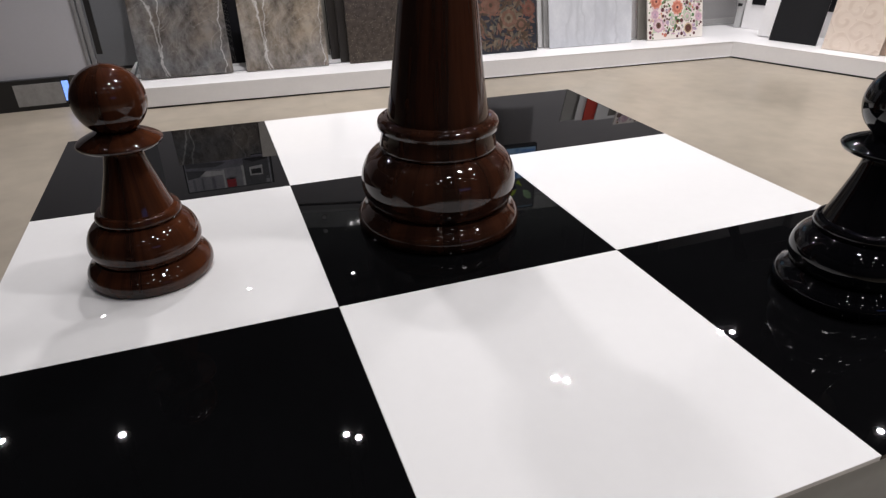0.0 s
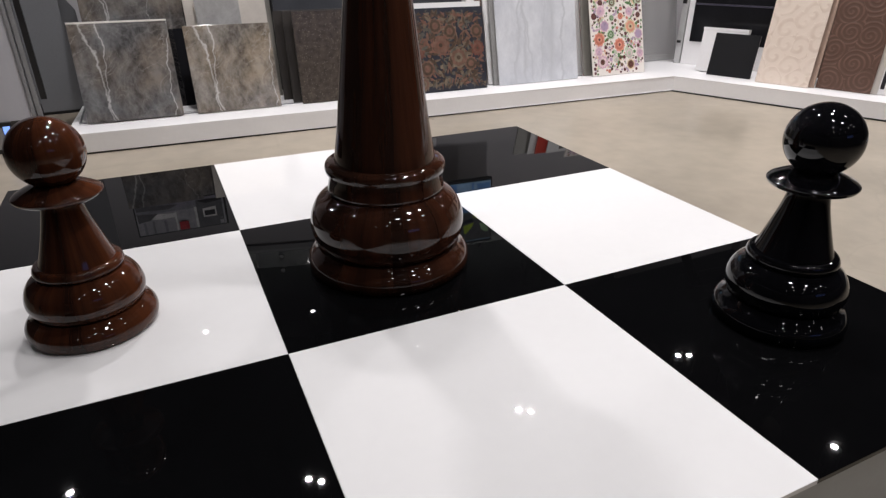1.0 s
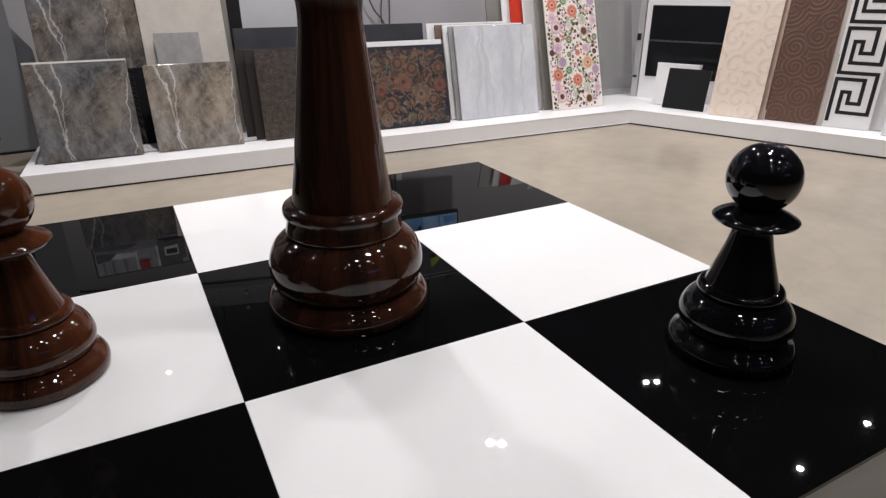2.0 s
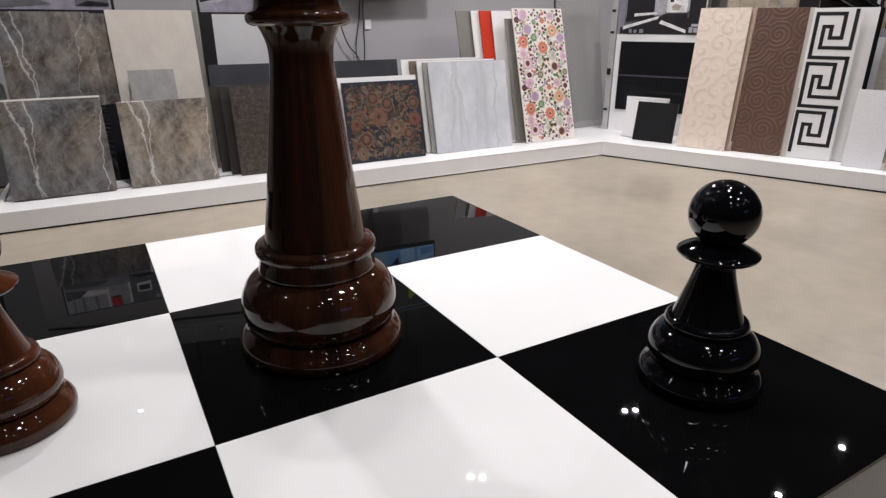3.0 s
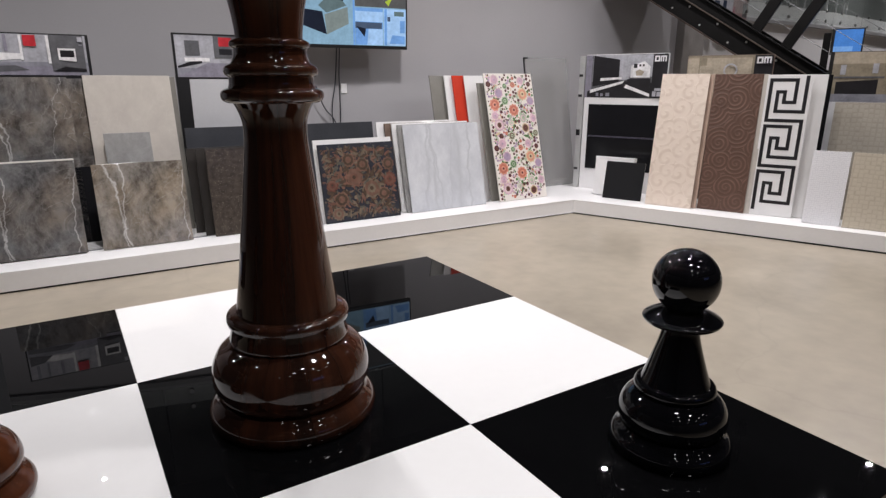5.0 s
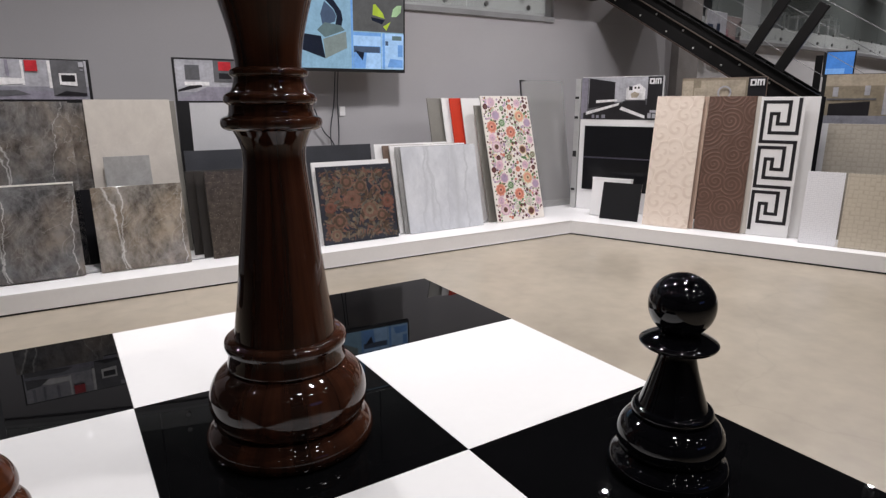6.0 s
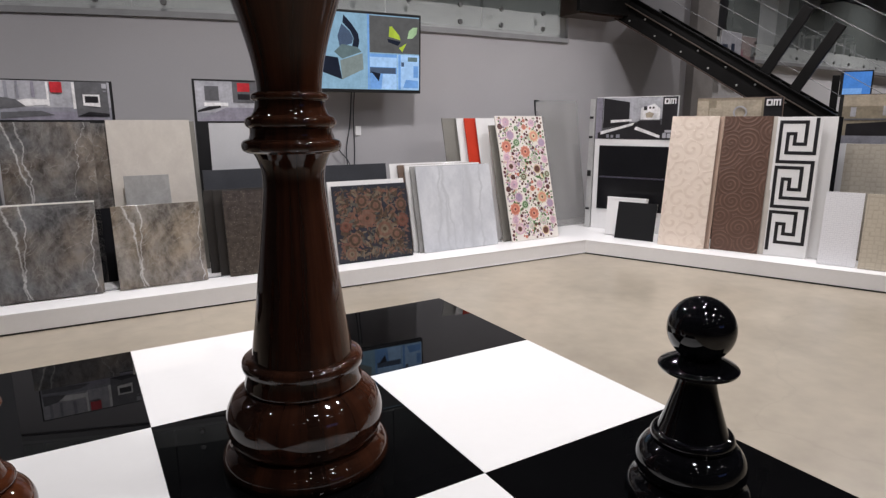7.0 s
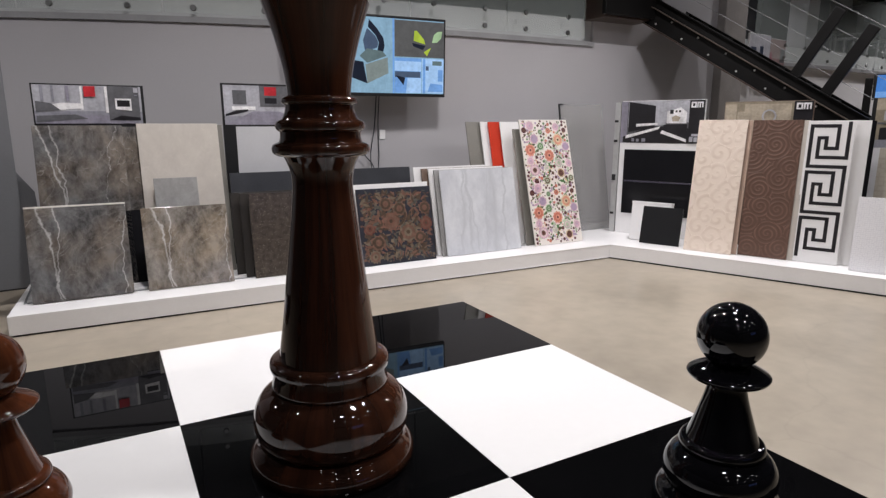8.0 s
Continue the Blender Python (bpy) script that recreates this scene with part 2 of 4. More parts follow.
def wood_lacquer(name, light, dark):
    """Dark wood turned from glued staves: broad bands round the axis with fine grain in them, under thick gloss lacquer."""
    m = bpy.data.materials.new(name)
    n, l, b = nodes_of(m)
    b.inputs["Roughness"].default_value, b.inputs["Specular IOR Level"].default_value = 0.3, 0.0
    b.inputs["Coat Weight"].default_value, b.inputs["Coat Roughness"].default_value = 0.85, 0.04
    co, cut, unit = n.new("ShaderNodeTexCoord"), n.new("ShaderNodeVectorMath"), n.new("ShaderNodeVectorMath")
    cut.operation, unit.operation = "MULTIPLY", "NORMALIZE"
    cut.inputs[1].default_value = (1, 1, 0)
    l.new(co.outputs["Object"], cut.inputs[0])
    l.new(cut.outputs[0], unit.inputs[0])
    up = n.new("ShaderNodeVectorMath")
    up.operation = "MULTIPLY_ADD"
    up.inputs[1].default_value = (0, 0, 0.35)
    l.new(co.outputs["Object"], up.inputs[0])
    l.new(unit.outputs[0], up.inputs[2])
    total = None
    for scale, detail, share in ((1.5, 1, 0.62), (7.0, 4, 0.25), (34.0, 3, 0.13)):
        no, k = n.new("ShaderNodeTexNoise"), n.new("ShaderNodeMath")
        no.inputs["Scale"].default_value, no.inputs["Detail"].default_value = scale, detail
        l.new(up.outputs[0], no.inputs["Vector"])
        k.operation = "MULTIPLY_ADD"
        k.inputs[1].default_value = share
        l.new(no.outputs["Fac"], k.inputs[0])
        if total:
            l.new(total, k.inputs[2])
        else:
            k.inputs[2].default_value = 0.0
        total = k.outputs[0]
    ramp = n.new("ShaderNodeValToRGB")
    ramp.color_ramp.elements[0].position, ramp.color_ramp.elements[1].position = 0.38, 0.72
    ramp.color_ramp.elements[0].color, ramp.color_ramp.elements[1].color = (*dark, 1), (*light, 1)
    l.new(total, ramp.inputs[0])
    l.new(ramp.outputs[0], b.inputs["Base Color"])
    return m


def glass_mat(name, colour, alpha):
    m = bpy.data.materials.new(name)
    n, l, b = nodes_of(m)
    b.inputs["Base Color"].default_value = (*colour, 1)
    b.inputs["Roughness"].default_value = 0.06
    b.inputs["Alpha"].default_value = alpha
    return m


M_FLOOR = mat("polished_concrete", (0.352, 0.306, 0.245), 0.33, scale=0.9, fine=7, vary=0.21, bump=0.02, rough_vary=0.12)


def add_cracks(m, scale, width, dark):
    """Fine hairline cracks over a material's own colour."""
    n, l, b = nodes_of(m)
    co = n.new("ShaderNodeTexCoord")
    no = n.new("ShaderNodeTexNoise")
    no.inputs["Scale"].default_value, no.inputs["Detail"].default_value = 1.6, 6
    l.new(co.outputs["Object"], no.inputs["Vector"])
    mx = n.new("ShaderNodeMix")
    mx.data_type = "VECTOR"
    mx.inputs[0].default_value = 0.35
    l.new(co.outputs["Object"], mx.inputs[4])
    l.new(no.outputs["Color"], mx.inputs[5])
    vo = n.new("ShaderNodeTexVoronoi")
    vo.feature = "DISTANCE_TO_EDGE"
    vo.inputs["Scale"].default_value = scale
    l.new(mx.outputs[1], vo.inputs["Vector"])
    mr = n.new("ShaderNodeMapRange")
    mr.inputs[2].default_value, mr.inputs[3].default_value, mr.inputs[4].default_value = width, dark, 0.0
    l.new(vo.outputs["Distance"], mr.inputs[0])
    mix = n.new("ShaderNodeMix")
    mix.data_type = "RGBA"
    l.new(mr.outputs[0], mix.inputs[0])
    l.new(b.inputs["Base Color"].links[0].from_socket, mix.inputs[6])
    mix.inputs[7].default_value = (0.12, 0.10, 0.085, 1)
    l.new(mix.outputs[2], b.inputs["Base Color"])


add_cracks(M_FLOOR, 0.7, 0.005, 0.09)
M_WALL = mat("grey_wall_paint", (0.455, 0.442, 0.458), 0.7, scale=1.2, fine=90, vary=0.04, bump=0.05)
M_WHITE_WALL = mat("white_wall_paint", (0.72, 0.71, 0.73), 0.7, scale=1.2, fine=90, vary=0.04, bump=0.05)
M_CEIL = mat("dark_ceiling_paint", (0.022, 0.022, 0.025), 0.8, scale=2, vary=0.2)
M_WHITE = mat("white_satin_paint", (0.88, 0.87, 0.875), 0.35, scale=3, fine=40, vary=0.03, bump=0.02)
M_GREYPLINTH = mat("grey_laminate", (0.40, 0.41, 0.40), 0.45, scale=3, vary=0.05)
M_GAPSHADE = mat("gap_shade_black", (0.01, 0.01, 0.01), 0.7)
M_TWHITE = mat("white_polished_porcelain", (0.88, 0.872, 0.87), 0.014, scale=1.5, fine=30, vary=0.015, bump=0.0)
M_TBLACK = mat("black_polished_porcelain", (0.003, 0.003, 0.0034), 0.014, scale=2, fine=30, vary=0.2, bump=0.0)
M_TBLACK.node_tree.nodes["Principled BSDF"].inputs["Specular IOR Level"].default_value = 0.17
M_BROWN = wood_lacquer("brown_lacquered_wood", (0.078, 0.026, 0.0125), (0.0135, 0.0064, 0.0046))
M_REDBROWN = wood_lacquer("reddish_brown_lacquered_wood", (0.102, 0.031, 0.0125), (0.019, 0.0076, 0.005))
M_BLACKW = wood_lacquer("black_lacquered_wood", (0.004, 0.004, 0.005), (0.003, 0.003, 0.004))
M_MARBLE_A = marble_mat("taupe_marble", (0.235, 0.217, 0.206), (0.062, 0.055, 0.052), (0.50, 0.49, 0.48), lines=((-0.115, -0.17, 0.010), (-0.14, 0.03, 0.007), (0.25, 0.07, 0.006)), cool=(0.86, 0.93, 1.0), warm=(1.0, 0.92, 0.82))
M_MARBLE_C = marble_mat("taupe_marble_close_veins", (0.235, 0.217, 0.206), (0.062, 0.055, 0.052), (0.50, 0.49, 0.48), lines=((0.055, -0.26, 0.010), (-0.01, -0.14, 0.007), (0.02, 0.18, 0.002)), cool=(0.86, 0.93, 1.0), warm=(1.0, 0.93, 0.84))
M_MARBLE_B = marble_mat("warm_taupe_marble", (0.36, 0.32, 0.275), (0.095, 0.08, 0.066), (0.60, 0.58, 0.56), lines=((-0.11, -0.17, 0.011), (-0.14, 0.04, 0.008), (0.26, 0.06, 0.005)), cool=(0.92, 0.95, 1.0), warm=(1.0, 0.93, 0.83))
M_MARBLE_W = marble_mat("white_marble", (0.66, 0.67, 0.70), (0.47, 0.48, 0.52), (0.46, 0.47, 0.50), lines=((-0.24, 0.1, 0.02), (-0.13, 0.0, 0.026), (0.13, 0.02, 0.05), (0.24, 0.05, 0.018), (-0.05, -0.12, 0.014), (0.02, 0.10, 0.010)), cloud=2.4, faint=0.06)
M_BEIGE = marble_mat("beige_stone", (0.56, 0.52, 0.47), (0.49, 0.45, 0.41), (0.66, 0.62, 0.57), cloud=6, rough=0.3)
M_GREYSAMPLE = marble_mat("grey_stone", (0.33, 0.325, 0.32), (0.24, 0.235, 0.23), (0.45, 0.44, 0.43), cloud=9, rough=0.35)
M_EDGE = mat("pale_cut_edge", (0.66, 0.63, 0.59), 0.6, scale=20)
M_DARKSTACK = mat("dark_brown_stone", (0.03, 0.026, 0.023), 0.4, scale=6, vary=0.2)
M_DARKGREY = mat("dark_grey_slate_tile", (0.042, 0.044, 0.051), 0.4, scale=6, vary=0.18)
M_LIGHTGREY = mat("light_grey_tile", (0.56, 0.56, 0.58), 0.3, scale=5, vary=0.05)
M_GRANITE = speckle_mat("dark_brown_granite", (0.095, 0.076, 0.062), (0.035, 0.03, 0.026), (0.27, 0.23, 0.19))
M_TWHITE2 = mat("white_gloss_tile", (0.80, 0.79, 0.79), 0.12, scale=4, vary=0.03, bump=0.0)
M_RED = mat("red_gloss_tile", (0.56, 0.05, 0.026), 0.15, scale=4, vary=0.1, bump=0.0)
M_GREYTILE = mat("olive_grey_tile", (0.19, 0.18, 0.16), 0.35, scale=5, vary=0.12)
M_BROWNEDGE = mat("brown_tile_edge", (0.16, 0.11, 0.085), 0.5, scale=12)
M_CREAM = swirl_mat("cream_scroll_tile", (0.76, 0.65, 0.56), (0.64, 0.52, 0.43), cells=7.0, turns=80, amount=0.65)
M_SCROLL = swirl_mat("brown_scroll_tile", (0.105, 0.056, 0.04), (0.19, 0.108, 0.08), cells=5.2, turns=175, amount=0.65)
M_TAN = mat("tan_tile", (0.46, 0.33, 0.26), 0.5, scale=8)
M_MOSAIC = grid_mat("beige_mosaic_tile", (0.52, 0.46, 0.37), (0.43, 0.37, 0.29), 0.035)
M_WMOSAIC = grid_mat("white_mosaic_tile", (0.76, 0.75, 0.77), (0.66, 0.65, 0.68), 0.016)
M_TAUPE = grid_mat("taupe_relief_tile", (0.40, 0.365, 0.31), (0.33, 0.30, 0.255), 0.038)
M_BLACKTILE = mat("black_gloss_tile", (0.012, 0.012, 0.014), 0.1, scale=4, bump=0.0)
M_ANTHRA = mat("anthracite_tile", (0.009, 0.009, 0.0105), 0.5, scale=9)
for black in (M_BLACKTILE, M_ANTHRA):
    black.node_tree.nodes["Principled BSDF"].inputs["Specular IOR Level"].default_value = 0.22
M_BLACK = mat("black_plastic", (0.012, 0.012, 0.013), 0.4)
M_STEEL = mat("black_painted_steel", (0.007, 0.0065, 0.0065), 0.45, scale=5, vary=0.2)
M_STEEL.node_tree.nodes["Principled BSDF"].inputs["Specular IOR Level"].default_value = 0.2
M_STEEL_BROWN = mat("brown_steel_edge", (0.06, 0.04, 0.032), 0.4)
M_BOLT = mat("zinc_bolt", (0.6, 0.6, 0.58), 0.3, metal=0.6)
M_GLASS = glass_mat("balustrade_glass", (0.50, 0.56, 0.54), 0.15)
M_SHEET = glass_mat("smoked_sheet", (0.40, 0.395, 0.39), 0.42)
M_TRIM = mat("grey_edge_trim", (0.30, 0.30, 0.31), 0.5)
M_GREYPANEL = mat("pale_grey_panel", (0.50, 0.50, 0.54), 0.5, scale=2, vary=0.03)
M_POST = mat("grey_anodised_post", (0.24, 0.24, 0.25), 0.4, scale=8)
M_FASCIA = mat("grey_fascia_paint", (0.52, 0.53, 0.53), 0.6, scale=2, vary=0.05)
M_DARKPANEL = mat("dark_grey_panel", (0.19, 0.193, 0.205), 0.5, scale=2, vary=0.06)


def ink(name, c, rough=0.35, emit=0.0):
    m = mat(name, c, rough, scale=11, fine=45, vary=0.16 if emit else 0.28, bump=0.0, emit=emit)
    if emit:
        b = m.node_tree.nodes["Principled BSDF"]
        m.node_tree.links.remove(b.inputs["Base Color"].links[0])
        b.inputs["Base Color"].default_value = (0.01, 0.01, 0.012, 1)
    return m


# ---- mesh helpers ----
def add_box(bm, x0, x1, y0, y1, z0, z1, bevel=0.0):
    m = Matrix.LocRotScale(((x0 + x1) / 2, (y0 + y1) / 2, (z0 + z1) / 2), None, (x1 - x0, y1 - y0, z1 - z0))
    made = bmesh.ops.create_cube(bm, size=1, matrix=m)
    if bevel:
        edges = list({e for v in made["verts"] for e in v.link_edges})
        bmesh.ops.bevel(bm, geom=edges, offset=bevel, segments=2, affect="EDGES", profile=0.5)
    return bm


def boxes(*rows, bevel=0.0):
    bm = bmesh.new()
    for r in rows:
        add_box(bm, *r, bevel=bevel)
    return bm


def add_prism(bm, pts, y0, y1):
    """An outline in x and z, drawn out from y0 to y1."""
    a = [bm.verts.new((x, y0, z)) for x, z in pts]
    b = [bm.verts.new((x, y1, z)) for x, z in pts]
    bm.faces.new(a)
    bm.faces.new(b[::-1])
    for i in range(len(pts)):
        j = (i + 1) % len(pts)
        bm.faces.new((a[j], a[i], b[i], b[j]))
    return bm


def add_slab_poly(bm, pts, z0, z1):
    """A plan outline drawn up from z0 to z1."""
    a = [bm.verts.new((x, y, z0)) for x, y in pts]
    b = [bm.verts.new((x, y, z1)) for x, y in pts]
    bm.faces.new(a[::-1])
    bm.faces.new(b)
    for i in range(len(pts)):
        j = (i + 1) % len(pts)
        bm.faces.new((a[i], a[j], b[j], b[i]))
    return bm


def add_rod(bm, p, q, r, seg=10):
    p, q = Vector(p), Vector(q)
    turn = (q - p).to_track_quat("Z", "Y").to_matrix().to_4x4()
    bmesh.ops.create_cone(bm, cap_ends=True, segments=seg, radius1=r, radius2=r, depth=(q - p).length, matrix=Matrix.Translation((p + q) / 2) @ turn)
    return bm


def lathe(profile, seg=72, caps=True):
    bm = bmesh.new()
    rings = []
    for r, z in profile:
        if r < 1e-6:
            rings.append([bm.verts.new((0, 0, z))])
        else:
            rings.append([bm.verts.new((r * math.cos(2 * math.pi * k / seg), r * math.sin(2 * math.pi * k / seg), z)) for k in range(seg)])
    for a, b in zip(rings, rings[1:]):
        for k in range(seg):
            j = (k + 1) % seg
            if len(a) == 1 and len(b) == 1:
                continue
            if len(a) == 1:
                bm.faces.new((a[0], b[j], b[k]))
            elif len(b) == 1:
                bm.faces.new((a[k], a[j], b[0]))
            else:
                bm.faces.new((a[k], a[j], b[j], b[k]))
    for end, flip in ((rings[0], True), (rings[-1], False)):
        if len(end) > 1 and caps:
            bm.faces.new(end[::-1] if flip else end)
    return bm


def link(name, bm, material, smooth=False):
    me = bpy.data.meshes.new(name)
    bmesh.ops.recalc_face_normals(bm, faces=bm.faces)
    bm.to_mesh(me)
    bm.free()
    for one in material if isinstance(material, (list, tuple)) else [material]:
        me.materials.append(one)
    if smooth:
        me.shade_smooth()
        me.set_sharp_from_angle(angle=radians(38))
    return new(name, me)


def part(name, bm, material, parent, label="", smooth=False):
    ob = link(name, bm, material, smooth)
    ob.parent = parent
    if label:
        tagged(ob, label)
    return ob


def thing(name, label, category, m=None, group="", kind=""):
    ob = new(name)
    ob.empty_display_size = 0.1
    if m is not None:
        ob.matrix_world = m
    return tagged(ob, label, category, group, kind)


def structure(name, bm, material, label, smooth=False):
    return tagged(link(name, bm, material, smooth), label, name.split("_")[0], kind="structure")


def leaning(x, y, turn, lean, thick, z=PLAT):
    """The pose of a slab whose front lower edge stands at x, y and which leans back by so many degrees."""
    return pose(x, y, z + thick * math.sin(radians(lean)) + 0.001, 0, 0, turn) @ pose(0, 0, 0, -lean)


# ---- structure ----
structure("floor", boxes((-8, 22, -9, 14, -0.1, 0)), M_FLOOR, "beige polished concrete showroom floor with faint stains")
structure("ceiling", boxes((-8, 22, -9, 14, 5.0, 5.2)), M_CEIL, "dark painted showroom ceiling")
structure("wall_south", boxes((-8, 3.0, -9.2, -9, 0, 5), (6.6, 22, -9.2, -9, 0, 5), (3.0, 6.6, -9.2, -9, 0, 3.5), (3.0, 6.6, -9.2, -9, 4.6, 5)), M_WALL, "plain grey showroom wall with a window opening")
structure("wall_west", boxes((-8.2, -8, -9, 14, 0, 5)), M_WALL, "plain grey showroom wall")
structure("wall_east", boxes((22, 22.2, -9, 14, 0, 5)), M_WHITE_WALL, "plain white showroom wall")
structure("wall_north", boxes((-8, 22, 13, 13.2, 2.5, 5)), M_WALL, "plain grey wall behind the gallery")


def curved(x0, x1, y_front, y_back, z0, z1, step=0.25):
    """A strip along the curved wall, from y_front to y_back behind its line."""
    bm = bmesh.new()
    k = max(2, int((x1 - x0) / step))
    xs = [x0 + (x1 - x0) * i / k for i in range(k + 1)]
    rows = []
    for x in xs:
        rows.append([bm.verts.new((x, wall_y(x) + o, z)) for o, z in ((y_front, z0), (y_back, z0), (y_back, z1), (y_front, z1))])
    for a, b in zip(rows, rows[1:]):
        for i in range(4):
            j = (i + 1) % 4
            bm.faces.new((a[i], b[i], b[j], a[j]))
    bm.faces.new(rows[0])
    bm.faces.new(rows[-1][::-1])
    return bm


structure("wall_display", curved(-8, 7.86, 0, 0.2, 0, 2.24), M_WALL, "curved light grey painted wall below the gallery", True)
structure("wall_far", curved(8.32, 22, 0.08, 0.28, 0, 2.24), M_WHITE_WALL, "white painted wall beyond the staircase", True)
structure("column", boxes((7.865, 8.3, 4.96, 5.7, 0, 3.4), bevel=0.01), mat("brown_grey_column", (0.28, 0.26, 0.25), 0.6), "grey brown column at the wall's end")
structure("gallery_floor", curved(-8, 22, 0.05, 8.0, 2.242, 2.5, 0.5), M_FASCIA, "pale grey edge of the upper gallery floor")
structure("gallery_trim", curved(-8, 5.73, -0.03, 0.045, 2.2, 2.25), M_TRIM, "grey metal trim under the gallery edge")
structure("gallery_trim_far", curved(8.32, 22, -0.03, 0.045, 2.2, 2.25), M_TRIM, "grey metal trim under the far gallery edge")
structure("wall_stair", curved(5.735, 7.86, 0, 0.04, 2.241, 3.4), M_WALL, "grey painted wall rising behind the stair landing")

# unseen window, added so that the lacquered pieces catch a blue reflection
window = thing("window_1", "unseen high window with dark frame, added for blue reflections", "window", pose(4.8, -9.1, 3.5), kind="structure")
for k in range(4):
    part("window_frame", boxes((-1.8 + k * 1.17, -1.71 + k * 1.17, -0.04, 0.04, 0, 1.1)), M_STEEL, window)
for k in range(3):
    part("pane", boxes((-1.709 + k * 1.17, -0.631 + k * 1.17, -0.006, 0.006, 0.0, 1.1)), M_GLASS, window).visible_shadow = False
# glowing blue sheet behind the panes, the source of that reflection
window_glow = bpy.data.materials.new("blue_reflection_glow")
window_glow_nodes, _, window_glow_shader = nodes_of(window_glow)
window_glow_shader.inputs["Base Color"].default_value = (0.02, 0.03, 0.08, 1)
window_glow_shader.inputs["Emission Color"].default_value, window_glow_shader.inputs["Emission Strength"].default_value = (0.22, 0.34, 1.0, 1), 0.9
structure("backdrop", boxes((1.0, 8.6, -10.6, -10.5, 0, 5)), window_glow, "plain glowing blue sheet behind the added window")

# ---- display platforms ----
def platform(name, pts, label):
    top = thing(name, label, "platform", kind="structure")
    bm = bmesh.new()
    add_slab_poly(bm, pts, 0.012, PLAT)
    bmesh.ops.bevel(bm, geom=list(bm.edges), offset=0.004, segments=2, affect="EDGES", profile=0.5)
    part("platform_body", bm, M_WHITE, top)
    # inset near-black strip: the shade of the toe recess as colour
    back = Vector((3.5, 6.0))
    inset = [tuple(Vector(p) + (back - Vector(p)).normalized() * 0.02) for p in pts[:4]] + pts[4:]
    part("toe_shade", add_slab_poly(bmesh.new(), inset, 0.0, 0.013), M_GAPSHADE, top, "black strip painted as the shade in the gap under the platform")
    return top


left_platform = platform("platform", [(0.035, 4.02), (CX, CY), right_frame(4.4, 0)[:2], right_frame(4.4, 1.25)[:2], (6.21, 5.03), (0.09, 5.03)], "low white painted display platform bent along wall and staircase")
part("rack_tray", boxes((0.10, 4.27, 4.30, 4.96, PLAT - 0.002, PLAT + 0.003)), M_DARKPANEL, left_platform, "dark tray under the white rack ribs")
for row in range(14):
    y = 4.32 + row * 0.045
    part("rack_rib", boxes((0.12, 4.25, y, y + 0.018, PLAT, PLAT + 0.016)), M_WHITE, left_platform)


# ---- chessboard ----
board = thing("chessboard", "giant chessboard of glossy black and white porcelain tiles on a plinth", "chessboard")
part("plinth", boxes((0.008, 3 * TILE - 0.008, 0.008, 3 * TILE - 0.008, 0.0, BOARD - 0.0135), bevel=0.003), M_GREYPLINTH, board, "grey laminate plinth")
tile_mesh = {}
for colour, material in (("black", M_TBLACK), ("white", M_TWHITE)):
    ob = link("tile", boxes((0.0004, TILE - 0.0004, 0.0004, TILE - 0.0004, -0.013, 0), bevel=0.0012), material)
    tile_mesh[colour] = ob.data
    bpy.data.objects.remove(ob)
for i in range(3):
    for j in range(3):
        colour = "black" if (i + j) % 2 == 0 else "white"
        ob = new("tile", tile_mesh[colour])
        ob.parent = board
        ob.location = (i * TILE, j * TILE, BOARD)
        tagged(ob, f"glossy {colour} porcelain tile")


# ---- chess pieces ----
def smooth_line(points, n=8):
    """A smooth profile through the points (Catmull-Rom)."""
    out = []
    p = [points[0], *points, points[-1]]
    for a, b, c, d in zip(p, p[1:], p[2:], p[3:]):
        for i in range(n):
            t = i / n
            out.append(tuple(0.5 * (2 * b[k] + (c[k] - a[k]) * t + (2 * a[k] - 5 * b[k] + 4 * c[k] - d[k]) * t * t + (3 * b[k] - a[k] - 3 * c[k] + d[k]) * t ** 3) for k in (0, 1)))
    out.append(points[-1])
    return out


def pawn(x, y, material, label, size=1.0):
    p = thing("chess_pawn", label, "chess piece", pose(x, y, BOARD) @ Matrix.Scale(size, 4), "giant chess pieces on the board")
    part("base", lathe([(0.146, 0.0), *smooth_line([(0.151, 0.006), (0.1545, 0.02), (0.153, 0.034), (0.146, 0.046), (0.136, 0.056), (0.128, 0.066)]), (0.11, 0.067)]), material, p, smooth=True)
    part("bulb", lathe([(0.1, 0.066), (0.121, 0.0665), *smooth_line([(0.128, 0.072), (0.136, 0.09), (0.1365, 0.108), (0.130, 0.13), (0.118, 0.148), (0.1, 0.162)]), (0.08, 0.162)]), material, p, smooth=True)
    part("collar", lathe([(0.08, 0.160), *smooth_line([(0.095, 0.161), (0.101, 0.169), (0.102, 0.177), (0.097, 0.187), (0.088, 0.190)]), (0.06, 0.19)]), material, p, smooth=True)
    part("stem", lathe([(0.06, 0.187), *smooth_line([(0.087, 0.188), (0.079, 0.21), (0.066, 0.25), (0.054, 0.29), (0.046, 0.325), (0.044, 0.345)]), (0.03, 0.346)]), material, p, smooth=True)
    part("disc", lathe([(0.03, 0.340), *smooth_line([(0.05, 0.341), (0.085, 0.350), (0.0955, 0.359), (0.094, 0.366), (0.075, 0.377), (0.05, 0.388)]), (0.03, 0.39)]), material, p, smooth=True)
    ball = [(0.0815 * math.sin(math.pi * k / 40), 0.46 - 0.0815 * math.cos(math.pi * k / 40)) for k in range(4, 41)]
    part("ball", lathe([(0.03, 0.382), *ball]), material, p, smooth=True)
    return p


